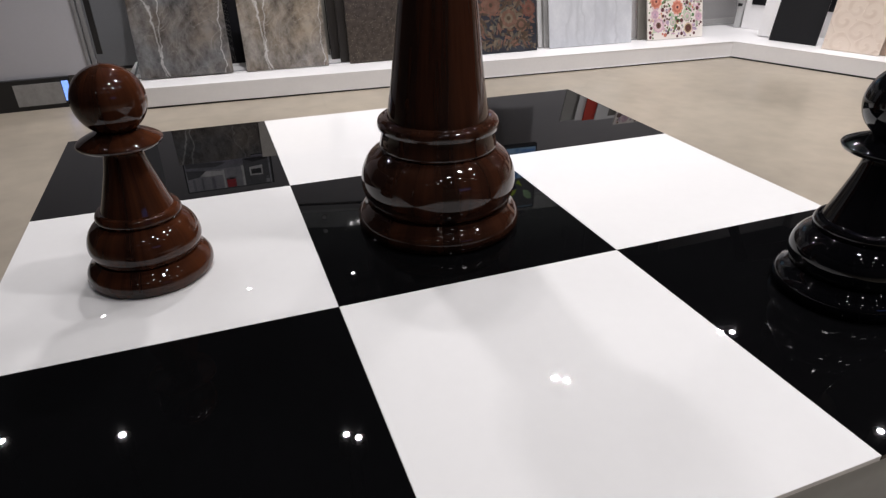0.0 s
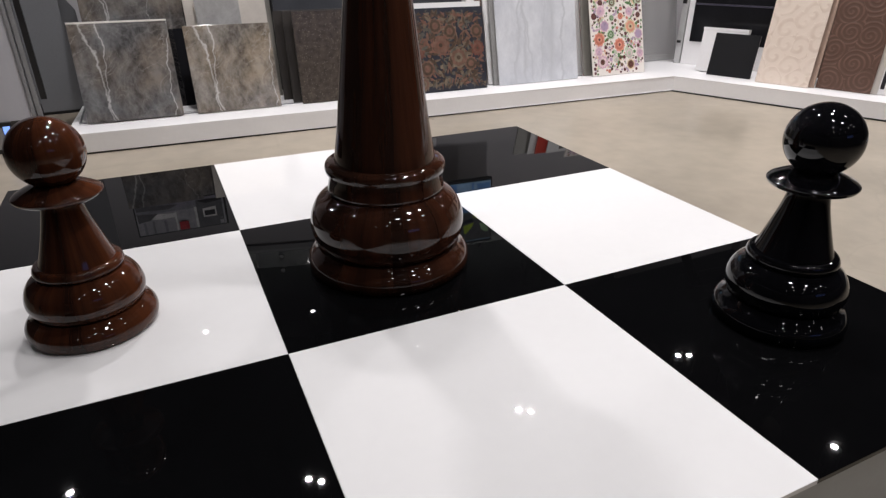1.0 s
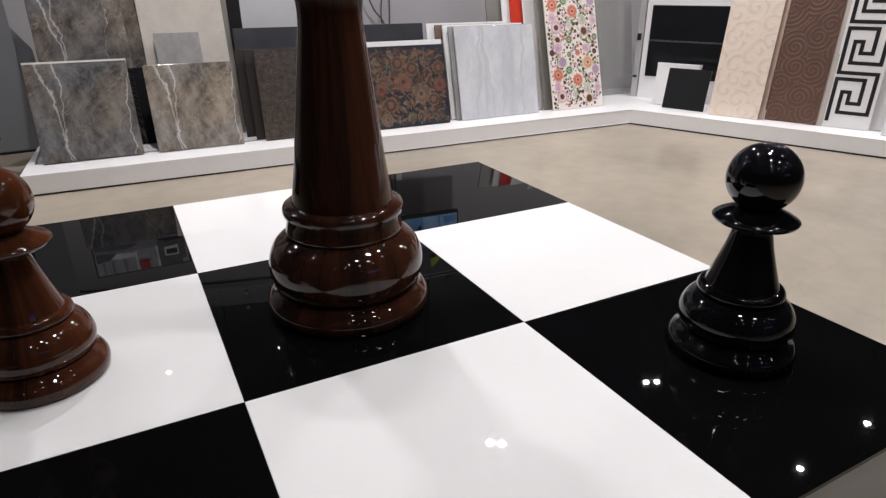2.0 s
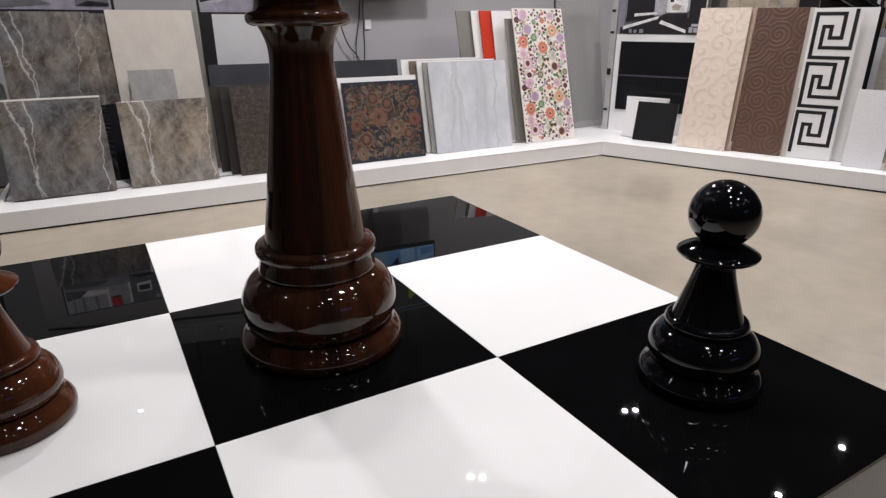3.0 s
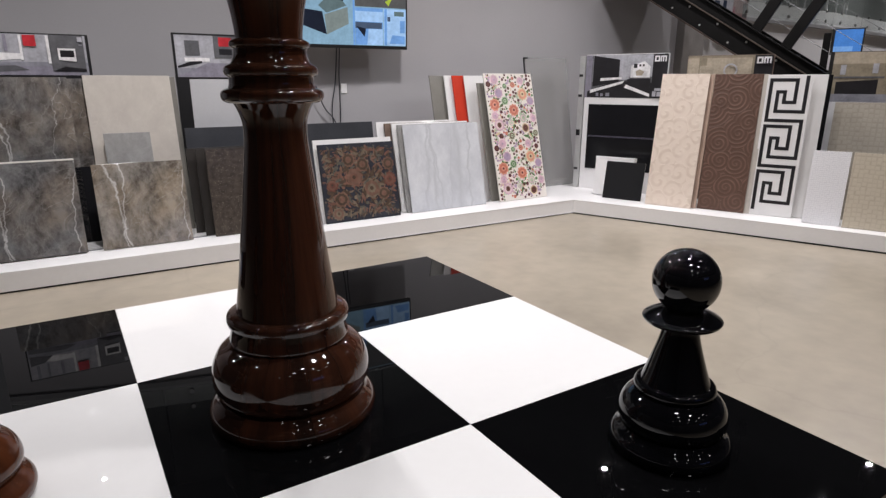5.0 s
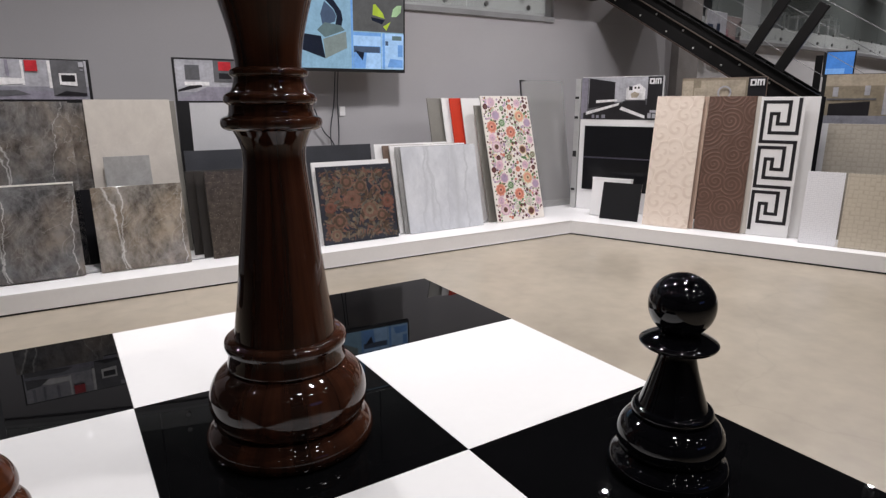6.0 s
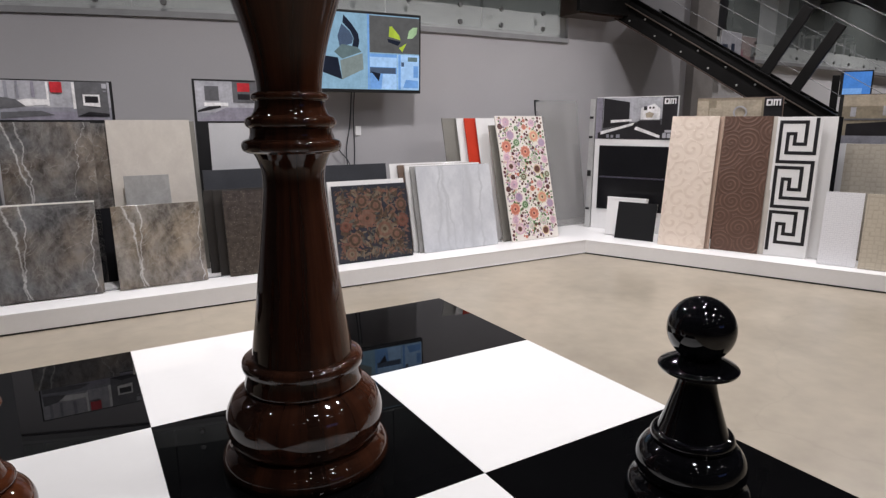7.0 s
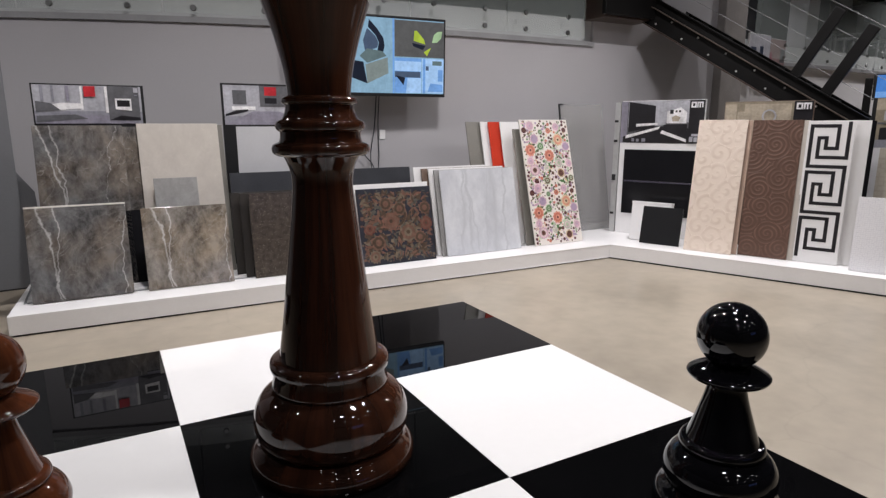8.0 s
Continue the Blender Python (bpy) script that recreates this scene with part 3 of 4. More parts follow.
pawn(0.374, 1.151, M_REDBROWN, "brown lacquered wooden pawn standing on a white tile")
pawn(2.009, 0.426, M_BLACKW, "black lacquered wooden pawn standing on a black tile", 1.04)

king = thing("chess_king", "tall brown lacquered wooden king on the board's middle tile", "chess piece", pose(1.196, 1.170, BOARD) @ Matrix.Scale(0.985, 4), "giant chess pieces on the board")
part("base", lathe([(0.238, 0.0), *smooth_line([(0.245, 0.006), (0.2495, 0.022), (0.2475, 0.04), (0.238, 0.056), (0.226, 0.068), (0.219, 0.078)]), (0.19, 0.079)]), M_BROWN, king, smooth=True)
part("bulb", lathe([(0.19, 0.077), (0.206, 0.078), *smooth_line([(0.216, 0.088), (0.230, 0.118), (0.2335, 0.148), (0.228, 0.182), (0.210, 0.218), (0.183, 0.240), (0.168, 0.247)]), (0.14, 0.248)]), M_BROWN, king, smooth=True)
part("collar", lathe([(0.14, 0.246), (0.163, 0.247), *smooth_line([(0.172, 0.249), (0.1735, 0.256), (0.172, 0.264), (0.168, 0.284), (0.1655, 0.302)]), *smooth_line([(0.1765, 0.306), (0.1785, 0.317), (0.1755, 0.329), (0.166, 0.336)]), (0.14, 0.337)]), M_BROWN, king, smooth=True)
part("stem", lathe([(0.12, 0.334), *smooth_line([(0.149, 0.335), (0.144, 0.37), (0.1305, 0.46), (0.120, 0.55), (0.1075, 0.65), (0.099, 0.72), (0.0905, 0.79), (0.086, 0.84), (0.088, 0.88), (0.097, 0.91), (0.108, 0.932)]), (0.09, 0.934)]), M_BROWN, king, smooth=True)
part("ring", lathe([(0.09, 0.930), *smooth_line([(0.120, 0.931), (0.133, 0.938), (0.137, 0.950), (0.133, 0.962), (0.118, 0.969)]), (0.09, 0.970)]), M_BROWN, king, smooth=True)
part("neck", lathe([(0.09, 0.966), *smooth_line([(0.117, 0.967), (0.113, 0.98), (0.112, 0.998)]), (0.09, 0.999)]), M_BROWN, king, smooth=True)
part("ring", lathe([(0.09, 0.996), *smooth_line([(0.113, 0.997), (0.122, 1.004), (0.1245, 1.014), (0.121, 1.024), (0.110, 1.031)]), (0.08, 1.032)]), M_BROWN, king, smooth=True)
part("neck", lathe([(0.08, 1.028), *smooth_line([(0.108, 1.029), (0.101, 1.04), (0.096, 1.055), (0.095, 1.071)]), (0.08, 1.072)]), M_BROWN, king, smooth=True)
part("ring", lathe([(0.08, 1.069), *smooth_line([(0.096, 1.070), (0.1035, 1.075), (0.105, 1.081), (0.1025, 1.088), (0.092, 1.094)]), (0.07, 1.095)]), M_BROWN, king, smooth=True)
head = lathe([(0.07, 1.092), *smooth_line([(0.087, 1.093), (0.089, 1.12), (0.0945, 1.16), (0.103, 1.2), (0.121, 1.267), (0.141, 1.328), (0.145, 1.34)]), (0.138, 1.352), (0.13, 1.372), *smooth_line([(0.128, 1.374), (0.10, 1.42), (0.055, 1.452), (0.028, 1.46)]), (0.0, 1.462)])
part("head", head, M_BROWN, king, smooth=True)
part("finial", add_prism(bmesh.new(), [(-0.022, 1.45), (0.022, 1.45), (0.014, 1.50), (0.05, 1.49), (0.05, 1.545), (0.014, 1.535), (0.024, 1.585), (-0.024, 1.585), (-0.014, 1.535), (-0.05, 1.545), (-0.05, 1.49), (-0.014, 1.50)], -0.018, 0.018), M_BROWN, king)


# ---- slabs ----
def slab(name, width, high, material, x, y, turn=0.0, lean=10.0, label="", category="tile slab", group="", thick=0.012, edge=None, z=PLAT):
    """One leaning stone or ceramic slab; x, y: the middle of its front lower edge."""
    s = thing(name, label, category, leaning(x, y, turn, lean, thick, z), group)
    part("face", boxes((-width / 2, width / 2, 0, thick * 0.5, 0, high), bevel=0.0012), material, s)
    part("backing", boxes((-width / 2 + 0.001, width / 2 - 0.001, thick * 0.5, thick, 0.001, high - 0.001)), edge or M_EDGE, s, "raw back layer of the slab")
    return s


MARBLES, STACK, TALL, CERAMIC = "marble slabs on the rack", "stacked slabs", "narrow tall tile panels", "tile panels by the staircase"
veined = slab("marble_slab", 0.61, 0.64, M_MARBLE_A, 0.463, 4.24, 0, 16, "taupe marble slab with white veins leaning on the rack", group=MARBLES, thick=0.034)
part("pale_top_edge", boxes((-0.305, 0.305, 0.0, 0.034, 0.6405, 0.652), bevel=0.001), M_EDGE, veined, "pale cut top edge")
slab("marble_slab", 0.595, 0.60, M_MARBLE_B, 1.16, 4.24, 0, 15, "warm taupe marble slab with paired white veins", group=MARBLES, thick=0.02)
slab("marble_slab", 0.57, 1.20, M_MARBLE_C, 0.525, 4.50, 0, 12, "large taupe marble slab standing behind a smaller one", group=MARBLES)
# added black sheet, in place of the dark gap between the marble slabs
slab("gap_shade_slab", 0.60, 0.56, M_BLACKTILE, 0.63, 4.50, 0, 12, "black sheet standing in for the shaded gap between two marble slabs", group=MARBLES, edge=M_BLACK)
slab("marble_slab", 0.62, 1.19, M_MARBLE_A, 0.625, 4.55, 0, 12, "taupe marble slab half hidden behind a marble slab", group=MARBLES)
slab("stone_slab", 0.585, 1.21, M_BEIGE, 1.20, 4.52, 0, 11, "large plain beige stone slab", group=MARBLES)
slab("stone_slab", 0.60, 1.20, M_GREYTILE, 1.235, 4.56, 0, 11, "olive grey slab showing only its edge", group=MARBLES)
slab("stone_sample", 0.31, 0.80, M_GREYSAMPLE, 1.135, 4.42, 0, 13, "small grey stone sample in front of a beige slab", group=MARBLES)
slab("slate_panel", 1.62, 0.80, M_DARKGREY, 2.36, 4.56, 0, 8, "long dark grey slate panel behind smaller slabs", thick=0.02, edge=M_DARKGREY)
for k in range(3):
    slab("granite_slab", 0.60, 0.66, M_GRANITE if k == 0 else M_DARKSTACK, 1.92 - 0.055 * k, 4.24 + 0.07 * k, 0, 9, "dark brown speckled granite slab" if k == 0 else "dark slab stacked behind a granite slab", group=STACK, thick=0.02, edge=M_DARKGREY)


# ---- printed flowers ----
FLOWER_INK = [ink(*a) for a in (("coral_ink", (0.50, 0.16, 0.11)), ("salmon_ink", (0.62, 0.27, 0.19)), ("lilac_ink", (0.36, 0.27, 0.38)), ("mauve_ink", (0.55, 0.36, 0.44)),
                                ("green_ink", (0.08, 0.17, 0.06)), ("sage_ink", (0.40, 0.47, 0.34)), ("maroon_ink", (0.09, 0.02, 0.025)), ("sand_ink", (0.62, 0.47, 0.30)), ("brown_ink", (0.13, 0.07, 0.045)), ("pale_rose_ink", (0.66, 0.50, 0.52)))]
DARK_INK = [ink(*a) for a in (("terracotta_ink", (0.15, 0.076, 0.056)), ("rust_ink", (0.135, 0.053, 0.04)), ("clay_ink", (0.145, 0.082, 0.06)), ("khaki_ink", (0.145, 0.112, 0.08)),
                              ("grey_green_ink", (0.09, 0.085, 0.07)), ("peat_ink", (0.075, 0.05, 0.035)))]


def add_petals(bm, x, z, r, lobes, depth, y, slot, phase):
    pts = []
    n = max(12, lobes * 4)
    for i in range(n):
        a = 2 * math.pi * i / n
        k = r * (1 + depth * math.cos(lobes * a + phase))
        pts.append(bm.verts.new((x + k * math.cos(a), y, z + k * math.sin(a))))
    f = bm.faces.new(pts)
    f.material_index = slot


def add_leaf(bm, x, z, r, a, y, slot):
    ca, sa = math.cos(a), math.sin(a)
    shape = [(t, 0.30 * math.sin(math.pi * (t + 1) / 2) * sg) for sg, ts in ((1, (-1, -0.6, -0.2, 0.2, 0.6)), (-1, (1, 0.6, 0.2, -0.2, -0.6))) for t in ts]
    bm.faces.new([bm.verts.new((x + r * (u * ca - v * sa), y, z + r * (u * sa + v * ca))) for u, v in shape]).material_index = slot


def flower_print(width, period, count, flowers, kinds, dots, leaves, rng, leaf_size):
    """A flat print, repeated up the panel. flowers: share across, share down, radius, kind; kinds: the inks from the rim inwards;
    dots and leaves: how many, and their inks."""
    bm = bmesh.new()
    spots = [(width * (u - 0.5), period * (1 - v), r, k) for u, v, r, k in flowers]

    def put(draw, x, z, r):
        for rep in range(count):
            if abs(x) < width / 2 - r * 1.15 and r * 1.15 < z + rep * period < count * period - r * 1.15:
                draw(x, z + rep * period)

    for k in range(leaves[0]):
        r = rng.uniform(*leaf_size)
        x, z, a, slot = rng.uniform(-width / 2, width / 2), rng.uniform(0, period), rng.uniform(0, math.pi), rng.choice(leaves[1])
        put(lambda px, pz: add_leaf(bm, px, pz, r, a, -0.0003 - 0.000001 * k, slot), x, z, r)
    for k, (x, z, r, kind) in enumerate(spots):
        lobes, phase = rng.choice((8, 9, 10, 12)), rng.uniform(0, 6)
        for step, (share, slot) in enumerate(zip((1, 0.78, 0.45, 0.2), kinds[kind])):
            put(lambda px, pz: add_petals(bm, px, pz, r * share, lobes, 0.09 if step == 0 else 0.05, -0.0008 - 0.0005 * step - 0.00002 * k, slot, phase + step), x, z, r)
    found, tries = [(x, z, r) for x, z, r, _ in spots], 0
    while len(found) < len(spots) + dots[0] and tries < 20000:
        tries += 1
        r = rng.uniform(*dots[2])
        x, z = rng.uniform(-width / 2 + r * 1.3, width / 2 - r * 1.3), rng.uniform(r * 1.3, period - r * 1.3)
        if all((x - a) ** 2 + (z - c) ** 2 > (r + b) ** 2 * 1.1 for a, c, b in found):
            found.append((x, z, r))
            slot = rng.choice(dots[1])
            put(lambda px, pz: add_petals(bm, px, pz, r, 5, 0.06, -0.0006, slot, 0), x, z, r)
    return bm


# rim, ring, heart and eye of each kind of flower, by ink
BRIGHT_KINDS = {"coral": (1, 0, 1, 6), "peach": (7, 1, 7, 8), "lilac": (3, 2, 2, 2), "green": (5, 4, 5, 4), "plum": (3, 9, 8, 6), "brown": (7, 8, 6, 8), "sage": (5, 9, 5, 5), "mauve": (9, 3, 3, 2), "olive": (5, 8, 5, 8), "wine": (6, 6, 8, 6)}
BRIGHT_FLOWERS = [(0.07, 0.17, 0.030, "wine"), (0.26, 0.31, 0.050, "lilac"), (0.15, 0.49, 0.060, "coral"), (0.37, 0.43, 0.042, "green"), (0.53, 0.58, 0.060, "coral"), (0.755, 0.33, 0.062, "peach"), (0.905, 0.44, 0.046, "lilac"),
                  (0.19, 0.81, 0.058, "plum"), (0.73, 0.87, 0.046, "brown"), (0.71, 0.71, 0.044, "sage"), (0.42, 0.985, 0.040, "olive"), (0.2, 0.985, 0.028, "wine"), (0.13, 0.66, 0.045, "mauve"), (0.92, 0.72, 0.042, "mauve"), (0.93, 0.96, 0.036, "olive"),
                  (0.57, 0.18, 0.030, "coral"), (0.40, 0.2, 0.028, "green"), (0.91, 0.17, 0.026, "wine"), (0.74, 0.12, 0.044, "mauve"), (0.2, 0.1, 0.05, "mauve"), (0.45, 0.78, 0.032, "sage")]
DARK_KINDS = {"clay": (2, 5, 2, 0), "earth": (0, 2, 0, 5), "khaki": (3, 2, 3, 5), "rust": (1, 0, 1, 5)}
DARK_FLOWERS = [(0.37, 0.21, 0.060, "clay"), (0.55, 0.28, 0.062, "clay"), (0.42, 0.44, 0.082, "earth"), (0.64, 0.60, 0.085, "khaki"), (0.23, 0.71, 0.064, "clay"), (0.2, 0.1, 0.07, "rust"), (0.9, 0.1, 0.062, "rust"), (0.9, 0.29, 0.056, "clay"),
                (0.13, 0.52, 0.052, "rust"), (0.9, 0.50, 0.06, "rust"), (0.43, 0.89, 0.066, "rust"), (0.8, 0.68, 0.056, "clay"), (0.17, 0.89, 0.055, "khaki"), (0.86, 0.88, 0.07, "khaki")]


rng = random.Random(7)
floral = slab("floral_panel", 0.605, 1.27, mat("cream_white_tile", (0.78, 0.73, 0.68), 0.15, scale=4, vary=0.03, bump=0.0), 4.62, 4.20, 0, 15.5, "tall white tile panel with colourful printed flowers", "tile panel", thick=0.014)
part("flower_print", flower_print(0.605, 0.635, 2, BRIGHT_FLOWERS, BRIGHT_KINDS, (140, (6, 6, 4, 8, 0, 8, 6, 2), (0.007, 0.018)), (230, (5, 9, 4, 5, 3, 2, 7)), rng, (0.018, 0.05)), FLOWER_INK, floral, "coral, lilac and green flower print")
slab("grey_panel", 0.60, 1.17, M_GREYTILE, 4.56, 4.27, 0, 14.5, "grey tile panel behind a floral panel", group=TALL)

dark = slab("dark_floral_panel", 0.70, 0.655, mat("dark_navy_tile", (0.03, 0.032, 0.042), 0.3, scale=8, vary=0.3), 2.845, 4.19, 0, 12, "dark tile panel with printed terracotta flowers", "tile panel", thick=0.014, edge=M_BROWNEDGE)
part("flower_print", flower_print(0.70, 0.655, 1, DARK_FLOWERS, DARK_KINDS, (40, (3, 4, 2), (0.008, 0.02)), (800, (2, 0, 5, 5, 3, 4)), rng, (0.013, 0.046)), DARK_INK, dark, "terracotta and khaki flower print")
slab("white_tile_slab", 0.72, 0.69, M_TWHITE2, 2.835, 4.225, 0, 12, "white tile panel behind a dark floral panel", group=STACK, thick=0.02, edge=M_TWHITE2)

slab("white_marble_slab", 0.82, 0.79, M_MARBLE_W, 3.735, 4.205, 0, 13, "white marble slab with grey veins at the front of a leaning stack", group=STACK, thick=0.012, edge=M_TWHITE2)
slab("stacked_slab", 0.82, 0.79, M_GREYSAMPLE, 3.70, 4.235, 0, 13, "speckled grey slab behind a white marble slab", group=STACK, thick=0.018, edge=M_GREYSAMPLE)
slab("stacked_slab", 0.82, 0.80, M_TWHITE2, 3.665, 4.275, 0, 13, "white slab within a leaning stack", group=STACK, thick=0.02, edge=M_TWHITE2)
slab("stacked_slab", 0.82, 0.80, M_BROWNEDGE, 3.615, 4.315, 0, 13, "brown slab within a leaning stack", group=STACK, thick=0.02, edge=M_BROWNEDGE)
slab("stacked_slab", 0.82, 0.81, M_TWHITE2, 3.545, 4.36, 0, 12, "white slab at the back of a stack", group=STACK, thick=0.02, edge=M_TWHITE2)

for x, y, material, label in ((3.99, 4.47, M_GREYTILE, "olive grey tall tile panel"), (4.14, 4.44, M_TWHITE2, "white gloss tall tile panel"), (4.215, 4.41, M_RED, "bright red gloss tall tile panel"), (4.335, 4.38, M_TWHITE2, "white gloss tall tile panel beside a red one")):
    slab("tall_panel", 0.30, 1.24, material, x, y, 0, 14, label, "tile panel", TALL, edge=material)

sheet = thing("smoked_glass_sheet", "large smoky translucent sheet leaning on the wall", "glass sheet", leaning(5.44, 4.66, 0, 10, 0.008))
part("sheet", boxes((-0.31, 0.31, 0, 0.008, 0, 1.42), bevel=0.001), M_SHEET, sheet)
part("corner_clip", boxes((-0.315, -0.255, -0.004, 0.012, 1.405, 1.425), (-0.316, -0.304, -0.004, 0.012, 1.25, 1.405)), M_BLACK, sheet, "black corner clip")


# ---- display panels with posters ----
def panel(x, y, turn, width, high, lean, label, frame_mat=M_BLACK, thick=0.03):
    p = thing("poster_stand", label, "display panel", leaning(x, y, turn, lean, thick), "poster panels behind the slabs")
    part("board", boxes((-width / 2, width / 2, 0, thick, 0, high), bevel=0.002), frame_mat, p)
    return p


def patches(p, name, rows, label="", y=-0.001):
    """A print: its ground is a part, and each patch on it a piece of that part, in thin layers one over the other."""
    ground = None
    for k, (pts, m) in enumerate(rows):
        if len(pts) == 4 and not isinstance(pts[0], tuple):
            x0, z0, x1, z1 = pts
            pts = [(x0, z0), (x1, z0), (x1, z1), (x0, z1)]
        bm = add_prism(bmesh.new(), pts, y - 0.0006 * k - 0.0006, y - 0.0006 * k)
        ob = part(name if k == 0 else "printed_patch", bm, m, ground or p, label if k == 0 else "")
        ground = ground or ob
    return ground


def more(ground, rows, y):
    """Further patches on a print, from the layer y on."""
    for k, (pts, m) in enumerate(rows):
        if len(pts) == 4 and not isinstance(pts[0], tuple):
            x0, z0, x1, z1 = pts
            pts = [(x0, z0), (x1, z0), (x1, z1), (x0, z1)]
        part("printed_patch", add_prism(bmesh.new(), pts, y - 0.0006 * k - 0.0006, y - 0.0006 * k), m, ground)


I_PALE, I_MID, I_SHADE, I_DARK, I_RED = ink("pale_grey_ink", (0.42, 0.42, 0.46)), ink("mid_grey_ink", (0.27, 0.27, 0.31)), ink("shade_grey_ink", (0.12, 0.12, 0.13)), ink("near_black_ink", (0.018, 0.017, 0.02)), ink("crimson_ink", (0.50, 0.03, 0.04))
I_MAUVE, I_WINE = ink("mauve_grey_ink", (0.27, 0.18, 0.18)), ink("wine_ink", (0.25, 0.05, 0.09))
I_WHITE, I_LILAC, I_KHAKI, I_TAN, I_NAVY = ink("white_ink", (0.78, 0.77, 0.78)), ink("lilac_grey_ink", (0.27, 0.255, 0.31)), ink("khaki_grey_ink", (0.27, 0.23, 0.17)), ink("tan_ink", (0.42, 0.36, 0.28)), ink("navy_ink", (0.035, 0.045, 0.08))

pa = panel(0.62, 4.80, 0, 0.73, 1.475, 2.0, "display panel with a grey bedroom poster on top")
pa_print = patches(pa, "poster", [((-0.355, 1.19, 0.345, 1.465), I_PALE), ((-0.355, 1.19, 0.345, 1.28), I_MID), ([(-0.1, 1.25), (0.14, 1.25), (0.34, 1.19), (-0.355, 1.19), (-0.2, 1.235)], I_LILAC)], "grey bedroom poster with a red block")
more(pa_print, [([(-0.34, 1.275), (-0.05, 1.30), (-0.05, 1.335), (-0.18, 1.34), (-0.34, 1.31)], I_WHITE), ([(-0.345, 1.27), (-0.19, 1.285), (-0.25, 1.335), (-0.345, 1.35)], I_SHADE)], -0.003)
more(pa_print, [([(-0.345, 1.2), (-0.02, 1.225), (-0.1, 1.255), (-0.345, 1.245)], I_SHADE), ((0.12, 1.215, 0.33, 1.465), I_SHADE), ([(0.12, 1.215), (0.33, 1.215), (0.33, 1.235), (0.2, 1.25)], I_DARK)], -0.0044)
more(pa_print, [((-0.31, 1.35, -0.29, 1.46), I_MID), ((-0.24, 1.345, -0.225, 1.46), I_MID), ((-0.15, 1.35, -0.13, 1.46), I_LILAC), ((-0.06, 1.29, -0.045, 1.46), I_WHITE), ((0.10, 1.27, 0.118, 1.46), I_WHITE)], -0.0064)
more(pa_print, [((-0.035, 1.385, 0.04, 1.46), I_RED), ([(0.165, 1.295), (0.275, 1.285), (0.275, 1.375), (0.165, 1.375)], I_WHITE), ((0.178, 1.315, 0.264, 1.362), I_DARK)], -0.0096)
more(pa_print, [((0.295, 1.42, 0.325, 1.455), I_PALE), ((0.30, 1.395, 0.32, 1.405), I_MID)], -0.0116)
pb = panel(1.925, 4.80, 0, 0.735, 1.515, 2.0, "display panel with a bathroom poster above a light tile")
patches(pb, "poster", [((-0.352, 1.18, 0.352, 1.50), I_PALE), ((-0.352, 1.18, 0.352, 1.25), I_MID), ([(-0.352, 1.18), (0.352, 1.18), (0.1, 1.29), (-0.12, 1.29)], I_LILAC), ((-0.28, 1.345, -0.17, 1.46), I_SHADE), ((-0.29, 1.30, -0.10, 1.33), I_WHITE),
                      ([(-0.345, 1.25), (-0.16, 1.29), (-0.16, 1.305), (-0.25, 1.30), (-0.345, 1.265)], I_DARK), ((-0.06, 1.33, 0.2, 1.50), I_SHADE), ((-0.02, 1.42, 0.08, 1.49), I_RED), ((-0.02, 1.355, 0.08, 1.40), I_DARK), ((0.22, 1.24, 0.34, 1.47), I_SHADE)], "grey bathroom poster with a red block")
patches(pb, "mounted_tile", [((-0.27, 0.70, 0.36, 1.165), M_LIGHTGREY)], "light grey mounted tile")

RT = TURN


def rslab(name, s, w, width, high, material, lean, label, thick=0.012, edge=None, group=CERAMIC):
    x, y, _ = right_frame(s, w)
    return slab(name, width, high, material, x, y, RT, lean, label, "tile panel", group, thick, edge)


# shelf-like panel with the dark gloss tile
x, y, _ = right_frame(0.165, 0.74)
pc = panel(x, y, RT, 0.86, 1.425, 0.5, "white display panel with a black gloss tile and a kitchen poster", M_WHITE, 0.05)
pc_print = patches(pc, "poster", [((-0.43, 0.985, 0.43, 1.42), I_SHADE), ((-0.43, 0.985, -0.36, 1.42), I_LILAC), ((-0.35, 1.20, 0.28, 1.415), I_PALE), ([(-0.35, 1.15), (0.05, 1.17), (0.05, 1.42), (-0.35, 1.42)], I_PALE), ([(-0.40, 0.99), (0.42, 0.99), (0.28, 1.14), (-0.1, 1.16), (-0.40, 1.05)], I_DARK)], "dark kitchen poster")
more(pc_print, [([(-0.345, 1.10), (-0.06, 1.15), (-0.06, 1.37), (-0.345, 1.415)], I_DARK), ([(-0.37, 1.03), (-0.02, 1.13), (0.0, 1.16), (-0.37, 1.065)], I_WHITE), ([(-0.26, 1.155), (-0.03, 1.175), (-0.03, 1.195), (-0.26, 1.185)], I_WHITE), ([(0.03, 1.08), (0.27, 1.03), (0.27, 1.18), (0.03, 1.175)], I_DARK), ([(0.0, 1.09), (0.27, 1.0), (0.27, 1.03), (0.02, 1.12)], I_WHITE)], -0.0042)
more(pc_print, [([(0.06, 1.19), (0.26, 1.19), (0.26, 1.30), (0.2, 1.35), (0.06, 1.31)], I_WHITE), ([(0.12, 1.21), (0.18, 1.21), (0.2, 1.25), (0.15, 1.27), (0.11, 1.25)], I_TAN), ((0.09, 1.285, 0.125, 1.325), I_DARK), ((0.145, 1.30, 0.165, 1.32), I_DARK), ((0.18, 1.30, 0.2, 1.32), I_DARK), ((0.285, 0.99, 0.43, 1.42), I_DARK)], -0.0074)
